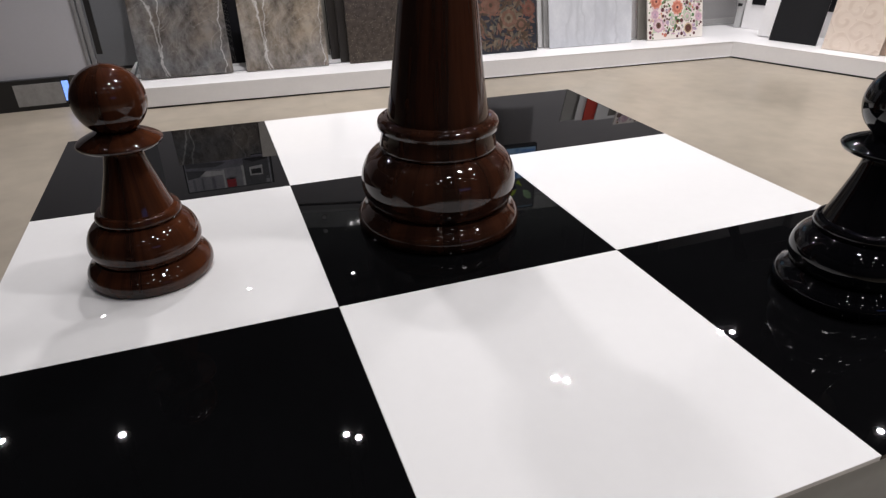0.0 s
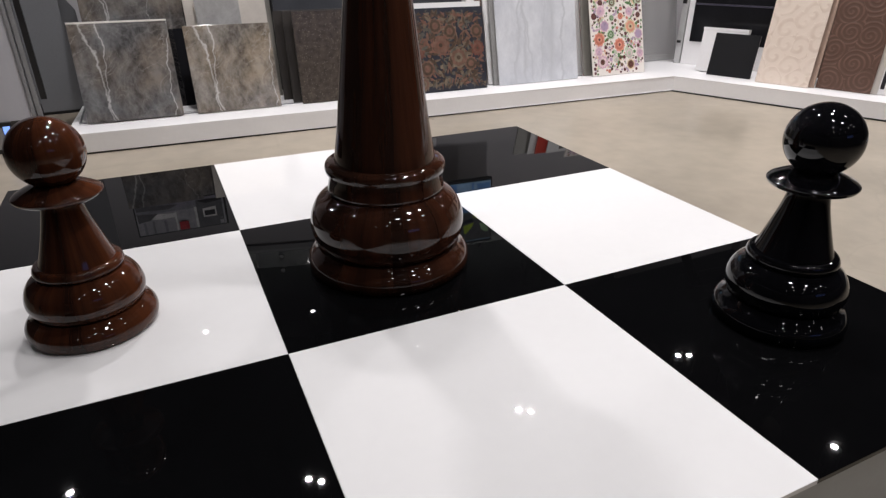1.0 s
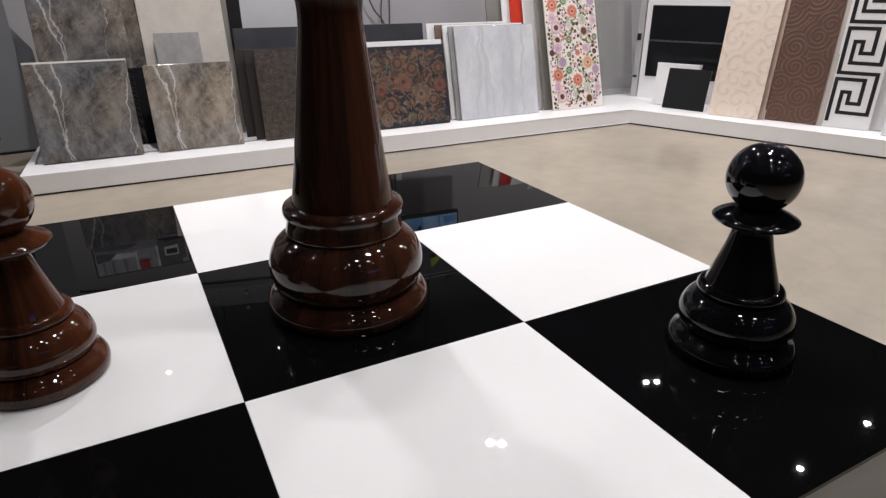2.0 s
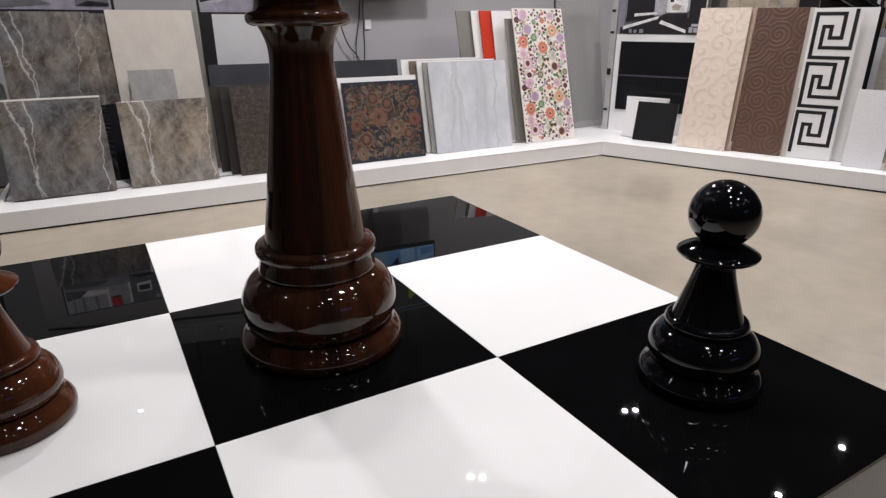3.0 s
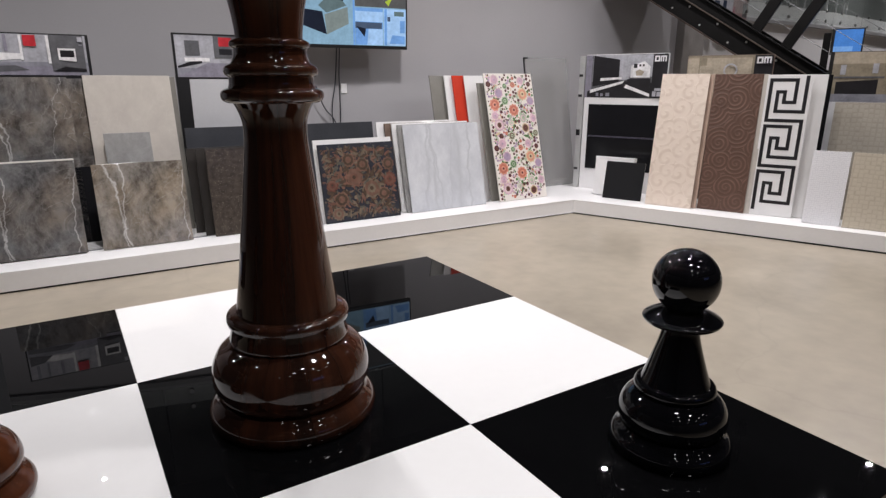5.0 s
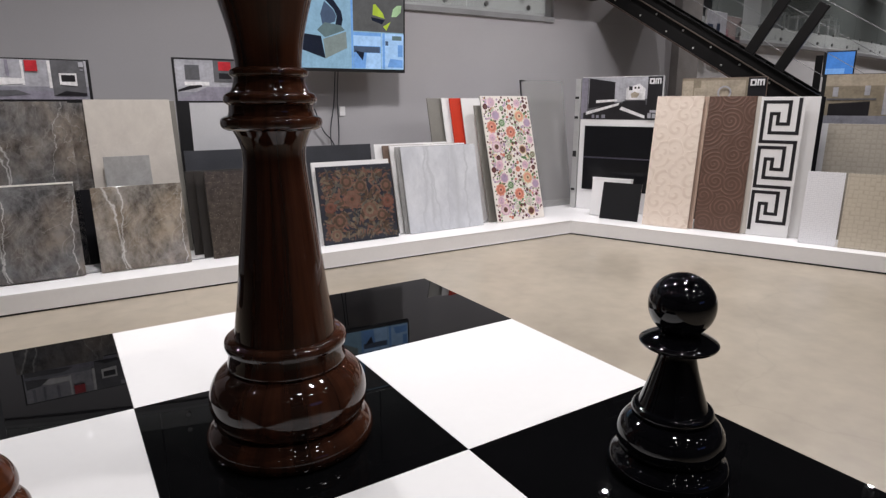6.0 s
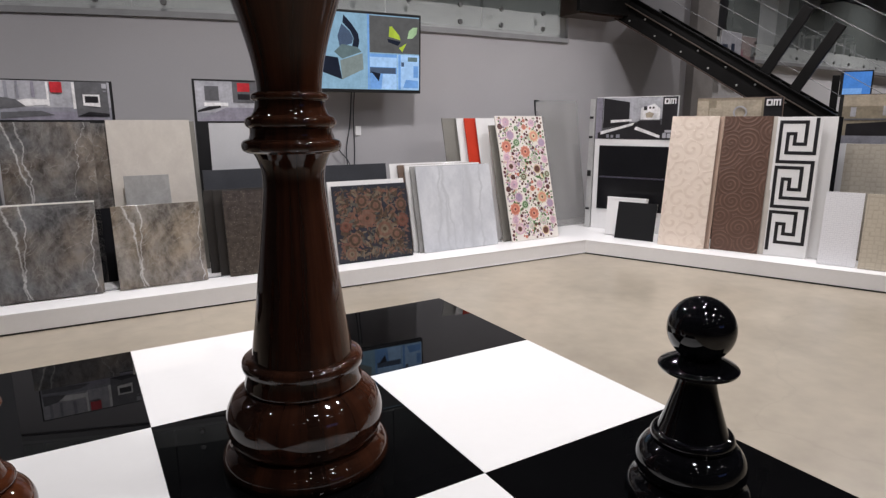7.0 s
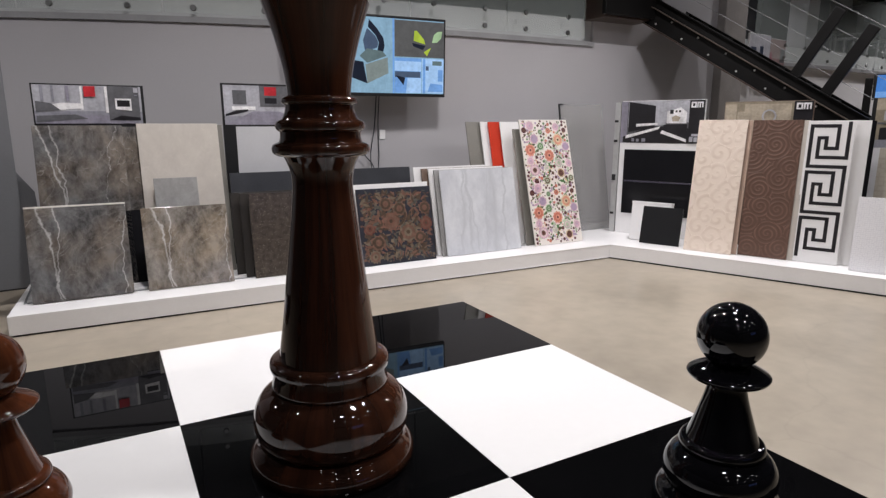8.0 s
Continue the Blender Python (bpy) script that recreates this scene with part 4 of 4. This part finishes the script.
more(pc_print, [((-0.30, 1.0, -0.27, 1.035), I_MID), ((-0.25, 1.0, -0.22, 1.03), I_MID), ((-0.19, 1.0, -0.15, 1.035), I_MID)], -0.0112)


def brand_shape(p, x, z, k, m, name="emblem"):
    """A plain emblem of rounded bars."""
    bm = bmesh.new()
    for a, b, c, d in ((0, 0, 0.014, 0.042), (0.0, 0.042, 0.05, 0.056), (0.036, 0, 0.05, 0.042), (0.014, 0.0, 0.036, 0.012), (0.056, 0, 0.068, 0.056), (0.068, 0.042, 0.115, 0.056), (0.078, 0, 0.09, 0.042), (0.103, 0, 0.115, 0.042)):
        add_box(bm, x + a * k, x + c * k, -0.016, -0.0125, z + b * k, z + d * k)
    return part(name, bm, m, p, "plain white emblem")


brand_shape(pc, 0.30, 1.345, 1.0, I_WHITE)
patches(pc, "caption_bars", [((0.30, 1.005, 0.335, 1.055), I_PALE), ((0.345, 1.005, 0.38, 1.05), I_PALE), ((0.32, 1.06, 0.385, 1.085), I_PALE)], y=-0.0125)
part("gloss_tile", boxes((-0.37, 0.375, -0.012, 0.0, 0.585, 0.915), (-0.37, 0.375, -0.012, 0.0, 0.225, 0.572), bevel=0.002), M_BLACKTILE, pc, "black gloss tile in two courses")
part("groove_trim", boxes((-0.37, 0.375, -0.014, -0.0005, 0.573, 0.584)), mat("lilac_metal_trim", (0.18, 0.17, 0.24), 0.25, metal=0.6), pc, "thin metal trim between the courses")
part("side_post", boxes((-0.50, -0.44, -0.01, 0.045, 0.0, 1.41), bevel=0.003), mat("pale_metal_post", (0.55, 0.55, 0.55), 0.4, metal=0.3), pc, "pale metal side post")
for z in (0.575, 0.99, 1.2, 0.2):
    part("post_clip", boxes((-0.495, -0.455, -0.018, -0.0105, z, z + (0.065 if z == 0.575 else 0.025))), M_BLACK, pc, "black clip")

x, y, _ = right_frame(1.15, 0.78)
pd = panel(x, y, RT, 0.76, 1.395, 0.5, "display panel with a khaki bathroom poster", M_BROWNEDGE, 0.03)
patches(pd, "poster", [((-0.375, 1.0, 0.22, 1.39), I_KHAKI), ((-0.2, 1.0, 0.2, 1.37), I_TAN), ((-0.375, 1.0, -0.27, 1.37), I_TAN), ((-0.26, 1.2, -0.2, 1.30), I_TAN), ((0.222, 1.0, 0.375, 1.39), I_DARK)], "khaki bathroom poster")
part("round_mirror_print", lathe([(0.062, -0.0004), (0.062, 0.0004), (0.048, 0.0004), (0.048, -0.0004), (0.062, -0.0004)], 32, False), I_PALE, pd, "pale printed ring").matrix_local = pose(0.02, -0.015, 1.255, 90)
brand_shape(pd, 0.24, 1.315, 1.05, I_WHITE)

# second bay beyond the key-pattern panel
x, y, _ = right_frame(2.46, 0.72)
pe = panel(x, y, RT, 0.98, 1.40, 0.5, "display panel with a beige kitchen poster", M_BLACK, 0.04)
patches(pe, "poster", [((-0.46, 0.95, 0.48, 1.395), I_KHAKI), ((-0.46, 1.30, 0.48, 1.395), I_TAN), ((-0.46, 0.95, 0.48, 1.05), I_MID), ([(-0.42, 1.05), (-0.12, 1.05), (-0.12, 1.17), (-0.42, 1.15)], I_DARK), ((-0.40, 1.21, -0.36, 1.29), I_PALE), ((-0.17, 1.22, -0.13, 1.30), I_PALE), ((-0.03, 1.06, 0.03, 1.33), I_PALE), ((-0.44, 1.18, -0.08, 1.195), I_SHADE), ((0.15, 1.07, 0.4, 1.2), I_SHADE), ((0.1, 1.15, 0.14, 1.18), I_DARK)], "beige kitchen poster")

white_box = thing("white_carton", "white sample carton behind a small black tile", "box", leaning(*right_frame(0.24, 0.40)[:2], RT, 6, 0.06))
part("carton_body", boxes((-0.205, 0.205, 0, 0.06, 0, 0.395), bevel=0.003), M_WHITE, white_box)
part("carton_lid", boxes((-0.207, 0.207, -0.002, 0.062, 0.375, 0.398), bevel=0.002), M_WHITE, white_box)
rslab("small_black_tile", 0.385, 0.28, 0.395, 0.375, M_ANTHRA, 12, "small matt black tile leaning on a white carton", edge=M_EDGE)
rslab("cream_panel", 0.865, 0.20, 0.425, 1.235, M_CREAM, 9.5, "tall cream tile panel with faint scroll relief", thick=0.014)
rslab("stacked_panel", 0.893, 0.245, 0.44, 1.225, M_TAN, 8.6, "tan panel showing its edge behind a cream one", thick=0.02, edge=mat("tan_edge", (0.36, 0.27, 0.21), 0.5))
rslab("scroll_panel", 1.32, 0.27, 0.40, 1.225, M_SCROLL, 7.0, "tall brown tile panel with embossed spirals", thick=0.014, edge=M_BROWNEDGE)
rslab("panel_edge_strip", 1.535, 0.285, 0.06, 1.22, M_BEIGE, 6.5, "narrow pale rough edged strip between panels", thick=0.02)


# ---- key pattern panel ----
key = rslab("key_panel", 1.725, 0.29, 0.345, 1.215, M_TWHITE2, 6.0, "tall white tile panel with a black meander pattern", thick=0.014)
for k in range(3):
    z0, x0 = 1.205 - 0.392 * k, -0.152
    runs = [(0, 0.028, 0.02, 0.39), (0.028, 0.225, 0.02, 0.048), (0.197, 0.225, 0.048, 0.235), (0.115, 0.197, 0.207, 0.235), (0.115, 0.143, 0.12, 0.207), (0.06, 0.115, 0.12, 0.148),
            (0.06, 0.088, 0.148, 0.312), (0.088, 0.30, 0.284, 0.312), (0.272, 0.30, -0.002, 0.284)]
    if k < 2:
        runs.append((0.028, 0.30, 0.362, 0.39))
    else:
        runs[0] = (0, 0.028, 0.02, 0.375)
    bm = bmesh.new()
    for a, b, c, d in runs:
        add_box(bm, x0 + a, x0 + b, -0.002, 0.0, z0 - d, z0 - c)
    part("key_band", bm, I_DARK, key, "black meander band")
rslab("stacked_panel", 1.83, 0.34, 0.34, 1.215, M_TWHITE2, 6.0, "white panel behind the key pattern panel", thick=0.03, edge=M_TWHITE2)
rslab("stacked_panel", 1.86, 0.385, 0.34, 1.215, M_BLACKTILE, 6.0, "black panel showing its edge", thick=0.012, edge=M_BLACK)
rslab("white_mosaic_panel", 2.128, 0.155, 0.27, 0.61, M_WMOSAIC, 12, "white mosaic sample panel", thick=0.012, edge=M_BROWNEDGE)
rslab("beige_mosaic_panel", 2.445, 0.145, 0.33, 0.61, M_MOSAIC, 12, "beige mosaic sample panel", thick=0.012, edge=M_BROWNEDGE)
rslab("beige_mosaic_panel", 2.80, 0.145, 0.33, 0.61, M_TAUPE, 12, "grey beige mosaic sample panel", thick=0.012, edge=M_BROWNEDGE)
rslab("taupe_panel", 2.52, 0.48, 0.90, 0.99, M_TAUPE, 7, "wide taupe relief tile panel", thick=0.02)
rslab("pale_strip_panel", 2.06, 0.50, 0.10, 0.99, M_LIGHTGREY, 7, "narrow pale panel beside a taupe one", thick=0.02)


# ---- television ----
def television(name, label, m, width, high, deep):
    tv = thing(name, label, "television", m)
    part("housing", boxes((-width / 2, width / 2, 0, deep, 0, high), bevel=0.006), M_BLACK, tv)
    return tv


tv_m = pose(3.025, wall_y(3.2) - 0.26, 1.582, 0, 0, -4) @ pose(0, 0, 0, 2)
tv = television("television", "black flat television on the wall showing a blue collage", tv_m @ Matrix.Scale(0.98, 4), 1.29, 0.735, 0.05)
part("wall_bracket", boxes((-0.2, 0.2, 0.05, 0.24, 0.2, 0.5)), M_STEEL, tv)
E_ = {k: ink("screen_" + k, c, 0.2, 0.95) for k, c in dict(mist=(0.24, 0.40, 0.54), pale=(0.36, 0.56, 0.86), sky=(0.16, 0.34, 0.70), teal=(0.11, 0.16, 0.17), slate=(0.095, 0.095, 0.095), dark=(0.006, 0.010, 0.022), stone=(0.20, 0.24, 0.235), leaf=(0.40, 0.52, 0.05), mint=(0.36, 0.52, 0.30), blue=(0.06, 0.20, 0.56), shade=(0.06, 0.09, 0.15)).items()}
tv_picture = patches(tv, "screen", [((-0.62, 0.03, 0.625, 0.71), E_["mist"]), ([(-0.14, 0.69), (-0.06, 0.61), (0.0, 0.53), (0.012, 0.46), (-0.003, 0.40), (-0.06, 0.415), (-0.045, 0.49), (-0.075, 0.55), (-0.15, 0.62)], E_["dark"]), ([(-0.16, 0.61), (-0.08, 0.545), (-0.05, 0.49), (-0.062, 0.44), (-0.18, 0.40), (-0.2, 0.5)], E_["shade"]), ([(-0.235, 0.36), (-0.16, 0.43), (-0.01, 0.41), (0.03, 0.37), (-0.16, 0.30)], E_["teal"]), ([(-0.4, 0.33), (-0.2, 0.31), (-0.163, 0.115), (-0.42, 0.2)], E_["dark"])], "lit screen with a collage of room pictures")
more(tv_picture, [([(-0.18, 0.286), (0.04, 0.358), (0.048, 0.214), (-0.163, 0.115)], E_["stone"]), ((0.09, 0.03, 0.108, 0.71), E_["sky"]), ((0.11, 0.37, 0.625, 0.70), E_["slate"]), ([(0.29, 0.50), (0.43, 0.48), (0.40, 0.44), (0.30, 0.47)], E_["dark"])], -0.0042)
more(tv_picture, [([(0.304, 0.52), (0.312, 0.61), (0.335, 0.615), (0.41, 0.538), (0.427, 0.493)], E_["leaf"]), ([(0.497, 0.511), (0.515, 0.583), (0.555, 0.615), (0.603, 0.619), (0.594, 0.556), (0.55, 0.515)], E_["mint"]), ([(0.409, 0.421), (0.488, 0.466), (0.444, 0.385)], E_["leaf"])], -0.0074)
more(tv_picture, [((0.11, 0.035, 0.385, 0.36), E_["sky"]), ((0.11, 0.24, 0.385, 0.33), E_["pale"]), ((0.11, 0.18, 0.375, 0.235), E_["shade"]), ([(0.224, 0.035), (0.383, 0.035), (0.383, 0.178), (0.24, 0.178)], E_["pale"]), ([(0.119, 0.197), (0.216, 0.178), (0.198, 0.107)], E_["dark"]), ((0.392, 0.035, 0.622, 0.36), E_["pale"])], -0.0094)
more(tv_picture, [((0.40, 0.035, 0.425, 0.36), E_["sky"]), ((0.50, 0.30, 0.60, 0.34), E_["teal"]), ((0.43, 0.25, 0.46, 0.29), E_["shade"]), ([(0.45, 0.05), (0.61, 0.05), (0.61, 0.12), (0.48, 0.13)], E_["sky"]), ((0.56, 0.15, 0.61, 0.26), E_["sky"])], -0.0132)


def tube(name, pts, r, material, parent):
    cu = bpy.data.curves.new(name, "CURVE")
    cu.dimensions, cu.bevel_depth, cu.bevel_resolution = "3D", r, 2
    sp = cu.splines.new("BEZIER")
    sp.bezier_points.add(len(pts) - 1)
    for b, p in zip(sp.bezier_points, pts):
        b.co, b.handle_left_type, b.handle_right_type = p, "AUTO", "AUTO"
    ob = new(name, cu)
    me = bpy.data.meshes.new_from_object(ob.evaluated_get(bpy.context.evaluated_depsgraph_get()))
    bpy.data.objects.remove(ob)
    me.materials.clear()
    me.materials.append(material)
    ob = new(name, me)
    ob.parent = parent
    return ob


wy = wall_y(3.0)
cables = thing("tv_cable", "thin dark cables hanging below the television", "cable")
tube("cable", [(3.05, wy - 0.05, 1.62), (3.03, wy - 0.03, 1.3), (2.98, wy - 0.04, 1.0), (3.0, wy - 0.05, 0.8)], 0.006, M_DARKGREY, cables)
tube("cable", [(3.08, wy - 0.05, 1.62), (3.07, wy - 0.03, 1.35), (3.07, wy - 0.03, 1.0), (3.05, wy - 0.05, 0.8)], 0.005, M_DARKGREY, cables)
tube("cable", [(2.82, wy - 0.06, 1.25), (2.9, wy - 0.05, 1.05), (3.0, wy - 0.05, 0.92), (3.02, wy - 0.06, 0.8)], 0.006, M_DARKGREY, cables)
tagged(link("wall_socket", boxes((3.09, 3.15, wall_y(3.1) - 0.012, wall_y(3.1), 1.18, 1.27), bevel=0.003), M_WHITE), "small white wall socket under the television", "socket")


# ---- gallery balustrade ----
rail = thing("gallery_balustrade", "clear glass balustrade panels with round clamps on the gallery edge", "balustrade")
clamp_bm = lathe([(0.0, 0.0), (0.024, 0.0), (0.026, 0.003), (0.026, 0.018), (0.022, 0.022), (0.0, 0.022)], 20)
clamp_ob = link("clamp", clamp_bm, mat("steel_clamp", (0.20, 0.20, 0.20), 0.35, metal=0.8), True)
clamp_me = clamp_ob.data
bpy.data.objects.remove(clamp_ob)


def glass_run(x0, x1, wide, off):
    k = int((x1 - x0) / wide)
    for i in range(k):
        a, b = x0 + i * wide + 0.008, x0 + (i + 1) * wide - 0.008
        p, q = Vector((a, wall_y(a) - off, 0)), Vector((b, wall_y(b) - off, 0))
        ang = math.degrees(math.atan2(q.y - p.y, q.x - p.x))
        pane = part("glass_pane", boxes((0, (q - p).length, -0.006, 0.006, 2.27, 3.35), bevel=0.002), M_GLASS, rail)
        pane.matrix_local = pose(p.x, p.y, 0, 0, 0, ang)
        pane.visible_shadow = False
        for share in (0.22, 0.76):
            for z in (2.315, 2.48):
                c = new("clamp", clamp_me)
                c.parent = rail
                g = p.lerp(q, share)
                c.matrix_local = pose(g.x, g.y, z, 0, 0, ang) @ pose(0, -0.006, 0, 90)


glass_run(-2.0, 5.57, 1.08, 0.06)
glass_run(8.8, 20.0, 1.3, 0.06)


# ---- staircase behind the second platform ----
stair = thing("staircase", "black steel staircase rising behind the tile panels", "staircase", pose(*right_frame(0, 1.5), 0, 0, RT))
SL = 0.63
TOP_S, TOP_Z = -0.40, 2.825


def edge_z(s):
    return TOP_Z - SL * (s - TOP_S)


for w in (0.0, 1.05):
    for name, drop, high, y0, y1, m in (("stringer", 0.33, 0.33, w, w + 0.012, M_STEEL), ("flange", 0.012, 0.012, w - 0.05, w + 0.06, M_STEEL), ("flange", 0.345, 0.014, w - 0.05, w + 0.012, M_STEEL_BROWN)):
        a, b = TOP_S, 4.0
        part(name, add_prism(bmesh.new(), [(a, edge_z(a) - drop), (b, edge_z(b) - drop), (b, edge_z(b) - drop + high), (a, edge_z(a) - drop + high)], y0, y1), m, stair)
part("edge_strip", add_prism(bmesh.new(), [(TOP_S, edge_z(TOP_S) - 0.125), (4.0, edge_z(4.0) - 0.125), (4.0, edge_z(4.0) - 0.113), (TOP_S, edge_z(TOP_S) - 0.113)], -0.06, 0.0), mat("bronze_strip", (0.10, 0.08, 0.065), 0.45, metal=0.3), stair, "bronze coloured edge line")
# closing plate added under the treads to keep lamp light off the wall
part("light_block_plate", add_prism(bmesh.new(), [(TOP_S, edge_z(TOP_S) - 0.335), (4.1, edge_z(4.1) - 0.335), (4.1, edge_z(4.1) - 0.325), (TOP_S, edge_z(TOP_S) - 0.325)], 0.013, 1.048), M_STEEL, stair, "added black plate under the flight, blocking light from the wall")
for k in range(14):
    s = TOP_S + 0.15 + k * 0.30
    z = edge_z(s + 0.30) - 0.015
    part("tread", boxes((s - 0.02, s + 0.30, 0.013, 1.048, z - 0.05, z), bevel=0.004), M_STEEL, stair)
    for ds, dz in ((0.02, -0.255), (0.20, -0.142)):
        bolt = part("bolt", lathe([(0.0, 0.0), (0.011, 0.0), (0.010, 0.008), (0.0, 0.010)], 10), M_BOLT, stair, "small zinc bolt head")
        bolt.matrix_local = pose(s + ds, -0.001, edge_z(s + ds) + dz - 0.02, 90)
for s in (-0.3, 1.17, 1.46, 2.9):
    lean = math.radians(29)
    w0 = 0.0
    z = edge_z(s) - 0.12
    post = part("rail_post", boxes((-0.052, 0.052, -0.035, 0.035, 0, 0.80), bevel=0.006), M_STEEL, stair)
    post.matrix_local = pose(s, w0 + 0.05, z, 0, math.degrees(lean), 0)
for k in range(5):
    up = 0.16 + 0.19 * k
    bm = bmesh.new()
    a, b = -0.4, 4.0
    add_rod(bm, (a + up * 0.5, 0.05, edge_z(a) + up * 0.86), (b + up * 0.5, 0.05, edge_z(b) + up * 0.86), 0.0026, 8)
    part("rail_cable", bm, M_POST, stair, "thin steel cable")
lx0, lx1 = 5.62, 6.36
landing = thing("stair_landing", "dark brown steel landing at the stair head", "landing")
part("deck", boxes((lx0, lx1, 4.78, 5.12, 2.48, 2.74), bevel=0.006), M_STEEL_BROWN, landing)
part("edge_beam", boxes((lx0 - 0.05, lx1, 4.72, 4.779, 2.50, 2.80), bevel=0.006), M_STEEL, landing)


# ---- things beyond the staircase ----
def gallery_chair(x, y, turn):
    c = thing("gallery_chair", "dark chair with white frame up on the gallery", "chair", pose(x, y, 2.5, 0, 0, turn), "chairs on the gallery")
    part("seat", boxes((-0.24, 0.24, -0.24, 0.24, 0.42, 0.50), bevel=0.02), M_BLACK, c)
    part("backrest", boxes((-0.24, 0.24, 0.2, 0.26, 0.5, 0.98), bevel=0.02), M_BLACK, c)
    for a in (-0.22, 0.22):
        for b in (-0.22, 0.22):
            part("leg", boxes((a - 0.015, a + 0.015, b - 0.015, b + 0.015, 0, 0.42)), M_TRIM, c)
    return c


for x, y, r in ((12.6, 6.5, 20), (13.4, 6.4, -30), (14.3, 6.5, 10), (15.2, 6.9, 0)):
    gallery_chair(x, y, r)
cab = thing("gallery_cabinet", "dark tall cabinet up on the gallery", "cabinet", pose(12.4, 7.6, 2.5))
part("cabinet_body", boxes((-0.9, 0.9, 0, 0.5, 0, 1.9), bevel=0.01), M_BLACK, cab)
part("cabinet_door", boxes((-0.88, -0.01, -0.02, 0, 0.05, 1.85), bevel=0.004), M_DARKPANEL, cab)
part("cabinet_door", boxes((0.01, 0.88, -0.02, 0, 0.05, 1.85), bevel=0.004), M_DARKPANEL, cab)
structure("pillar", boxes((11.75, 12.08, 6.25, 6.6, 2.5, 5.0), bevel=0.01), M_WHITE_WALL, "white square pillar on the gallery")
for bx, left in ((8.92, True), (9.58, False)):
    ban = thing("gallery_poster", "pale poster with blue shapes hung on the gallery edge" if left else "mauve and grey poster hung on the gallery edge", "poster", pose(bx, wall_y(bx) - 0.12, 1.98, 0, 0, 8), "posters on the gallery edge")
    part("poster_board", boxes((-0.30, 0.30, 0, 0.03, 0.0, 0.58), bevel=0.002), M_WHITE, ban)
    rows = [((-0.295, 0.005, 0.295, 0.575), I_PALE), ((-0.25, 0.2, -0.1, 0.4), I_NAVY), ((0.0, 0.25, 0.1, 0.42), I_NAVY), ((-0.2, 0.05, 0.2, 0.15), I_LILAC)] if left else [((-0.295, 0.005, 0.295, 0.575), I_MAUVE), ((-0.22, 0.12, -0.1, 0.38), I_WINE), ((0.14, 0.25, 0.28, 0.44), I_SHADE), ((-0.29, 0.01, -0.23, 0.45), I_WHITE)]
    patches(ban, "poster_print", rows)
copy_thing(cab, pose(15.4, 8.0, 2.5))

info = television("information_screen", "blue information screen on a dark stand", pose(8.33, 3.16, 1.585, 0, 0, -64.5), 0.31, 0.285, 0.05)
patches(info, "screen", [((-0.125, 0.015, 0.14, 0.27), E_["blue"]), ((-0.125, 0.015, 0.06, 0.09), E_["sky"])], "plain lit blue screen", y=-0.001)
part("stand", boxes((-0.235, -0.16, 0.0, 0.07, -1.585, 0.24), bevel=0.005), M_STEEL, info)
part("stand_foot", boxes((-0.4, 0.0, -0.1, 0.25, -1.585, -1.565), bevel=0.004), M_STEEL, info)


# ---- booth at the other end of the platform ----
booth = thing("display_booth", "pale grey display booth with aluminium posts on a black base", "booth", pose(-0.28, 4.28, 0, 0, 0, 4))
part("booth_base", boxes((-1.9, 0.0, 0.0, 0.55, 0.0, 0.20), bevel=0.004), M_BLACK, booth, "black base")
part("booth_panel", boxes((-1.9, 0.125, 0.03, 0.07, 0.20, 2.3)), M_GREYPANEL, booth)
part("booth_post", boxes((0.126, 0.150, 0.02, 0.075, 0.0, 2.35), bevel=0.004), M_POST, booth, "grey aluminium corner post")
part("booth_post", boxes((0.158, 0.186, 0.02, 0.075, 0.0, 2.35), bevel=0.004), M_POST, booth, "grey aluminium corner post")
part("black_strip", boxes((0.20, 0.235, 0.03, 0.07, 0.32, 2.35)), M_BLACK, booth, "black vertical strip")
part("grey_back", boxes((0.15, 0.42, 0.60, 0.64, 0.12, 2.0)), M_DARKPANEL, booth, "dark grey back panel")
part("nameplate", boxes((-0.33, -0.055, -0.006, 0.0, 0.03, 0.17), bevel=0.001), M_GREYSAMPLE, booth, "grey plate with a faint emblem")
part("blue_light", boxes((-0.05, -0.012, -0.008, 0.0, 0.045, 0.175)), ink("blue_glow", (0.20, 0.35, 0.95), 0.3, 1.5), booth, "small blue light strip")
low = thing("dark_low_panel", "dark grey low panel standing by the wall", "panel", pose(-0.25, 5.45, 0, 0, 0, 5))
part("panel_face", add_prism(bmesh.new(), [(-0.6, 0.08), (0.42, 0.08), (0.40, 0.78), (0.27, 0.98), (-0.6, 1.0)], 0, 0.04), M_DARKPANEL, low)
part("panel_foot", boxes((-0.6, 0.45, -0.08, 0.12, 0, 0.08)), M_BLACK, low, "black foot")


# ---- ceiling spotlights ----
def spotlight(x, y, z):
    s = thing("spotlight", "small dark spotlight hanging from the ceiling", "spotlight", pose(x, y, z), "ceiling spotlights")
    part("stem_tube", boxes((-0.01, 0.01, -0.01, 0.01, 0.02, 5.0 - z)), M_BLACK, s)
    part("can", lathe([(0.0, 0.03), (0.07, 0.03), (0.07, -0.15), (0.066, -0.15), (0.066, 0.0), (0.0, 0.0)], 24), M_BLACK, s, smooth=True)
    return s


first = {}
for lx, ly, lz, _ in LAMPS:
    if lz in first:
        copy_thing(first[lz], pose(lx, ly, lz))
    else:
        first[lz] = spotlight(lx, ly, lz)
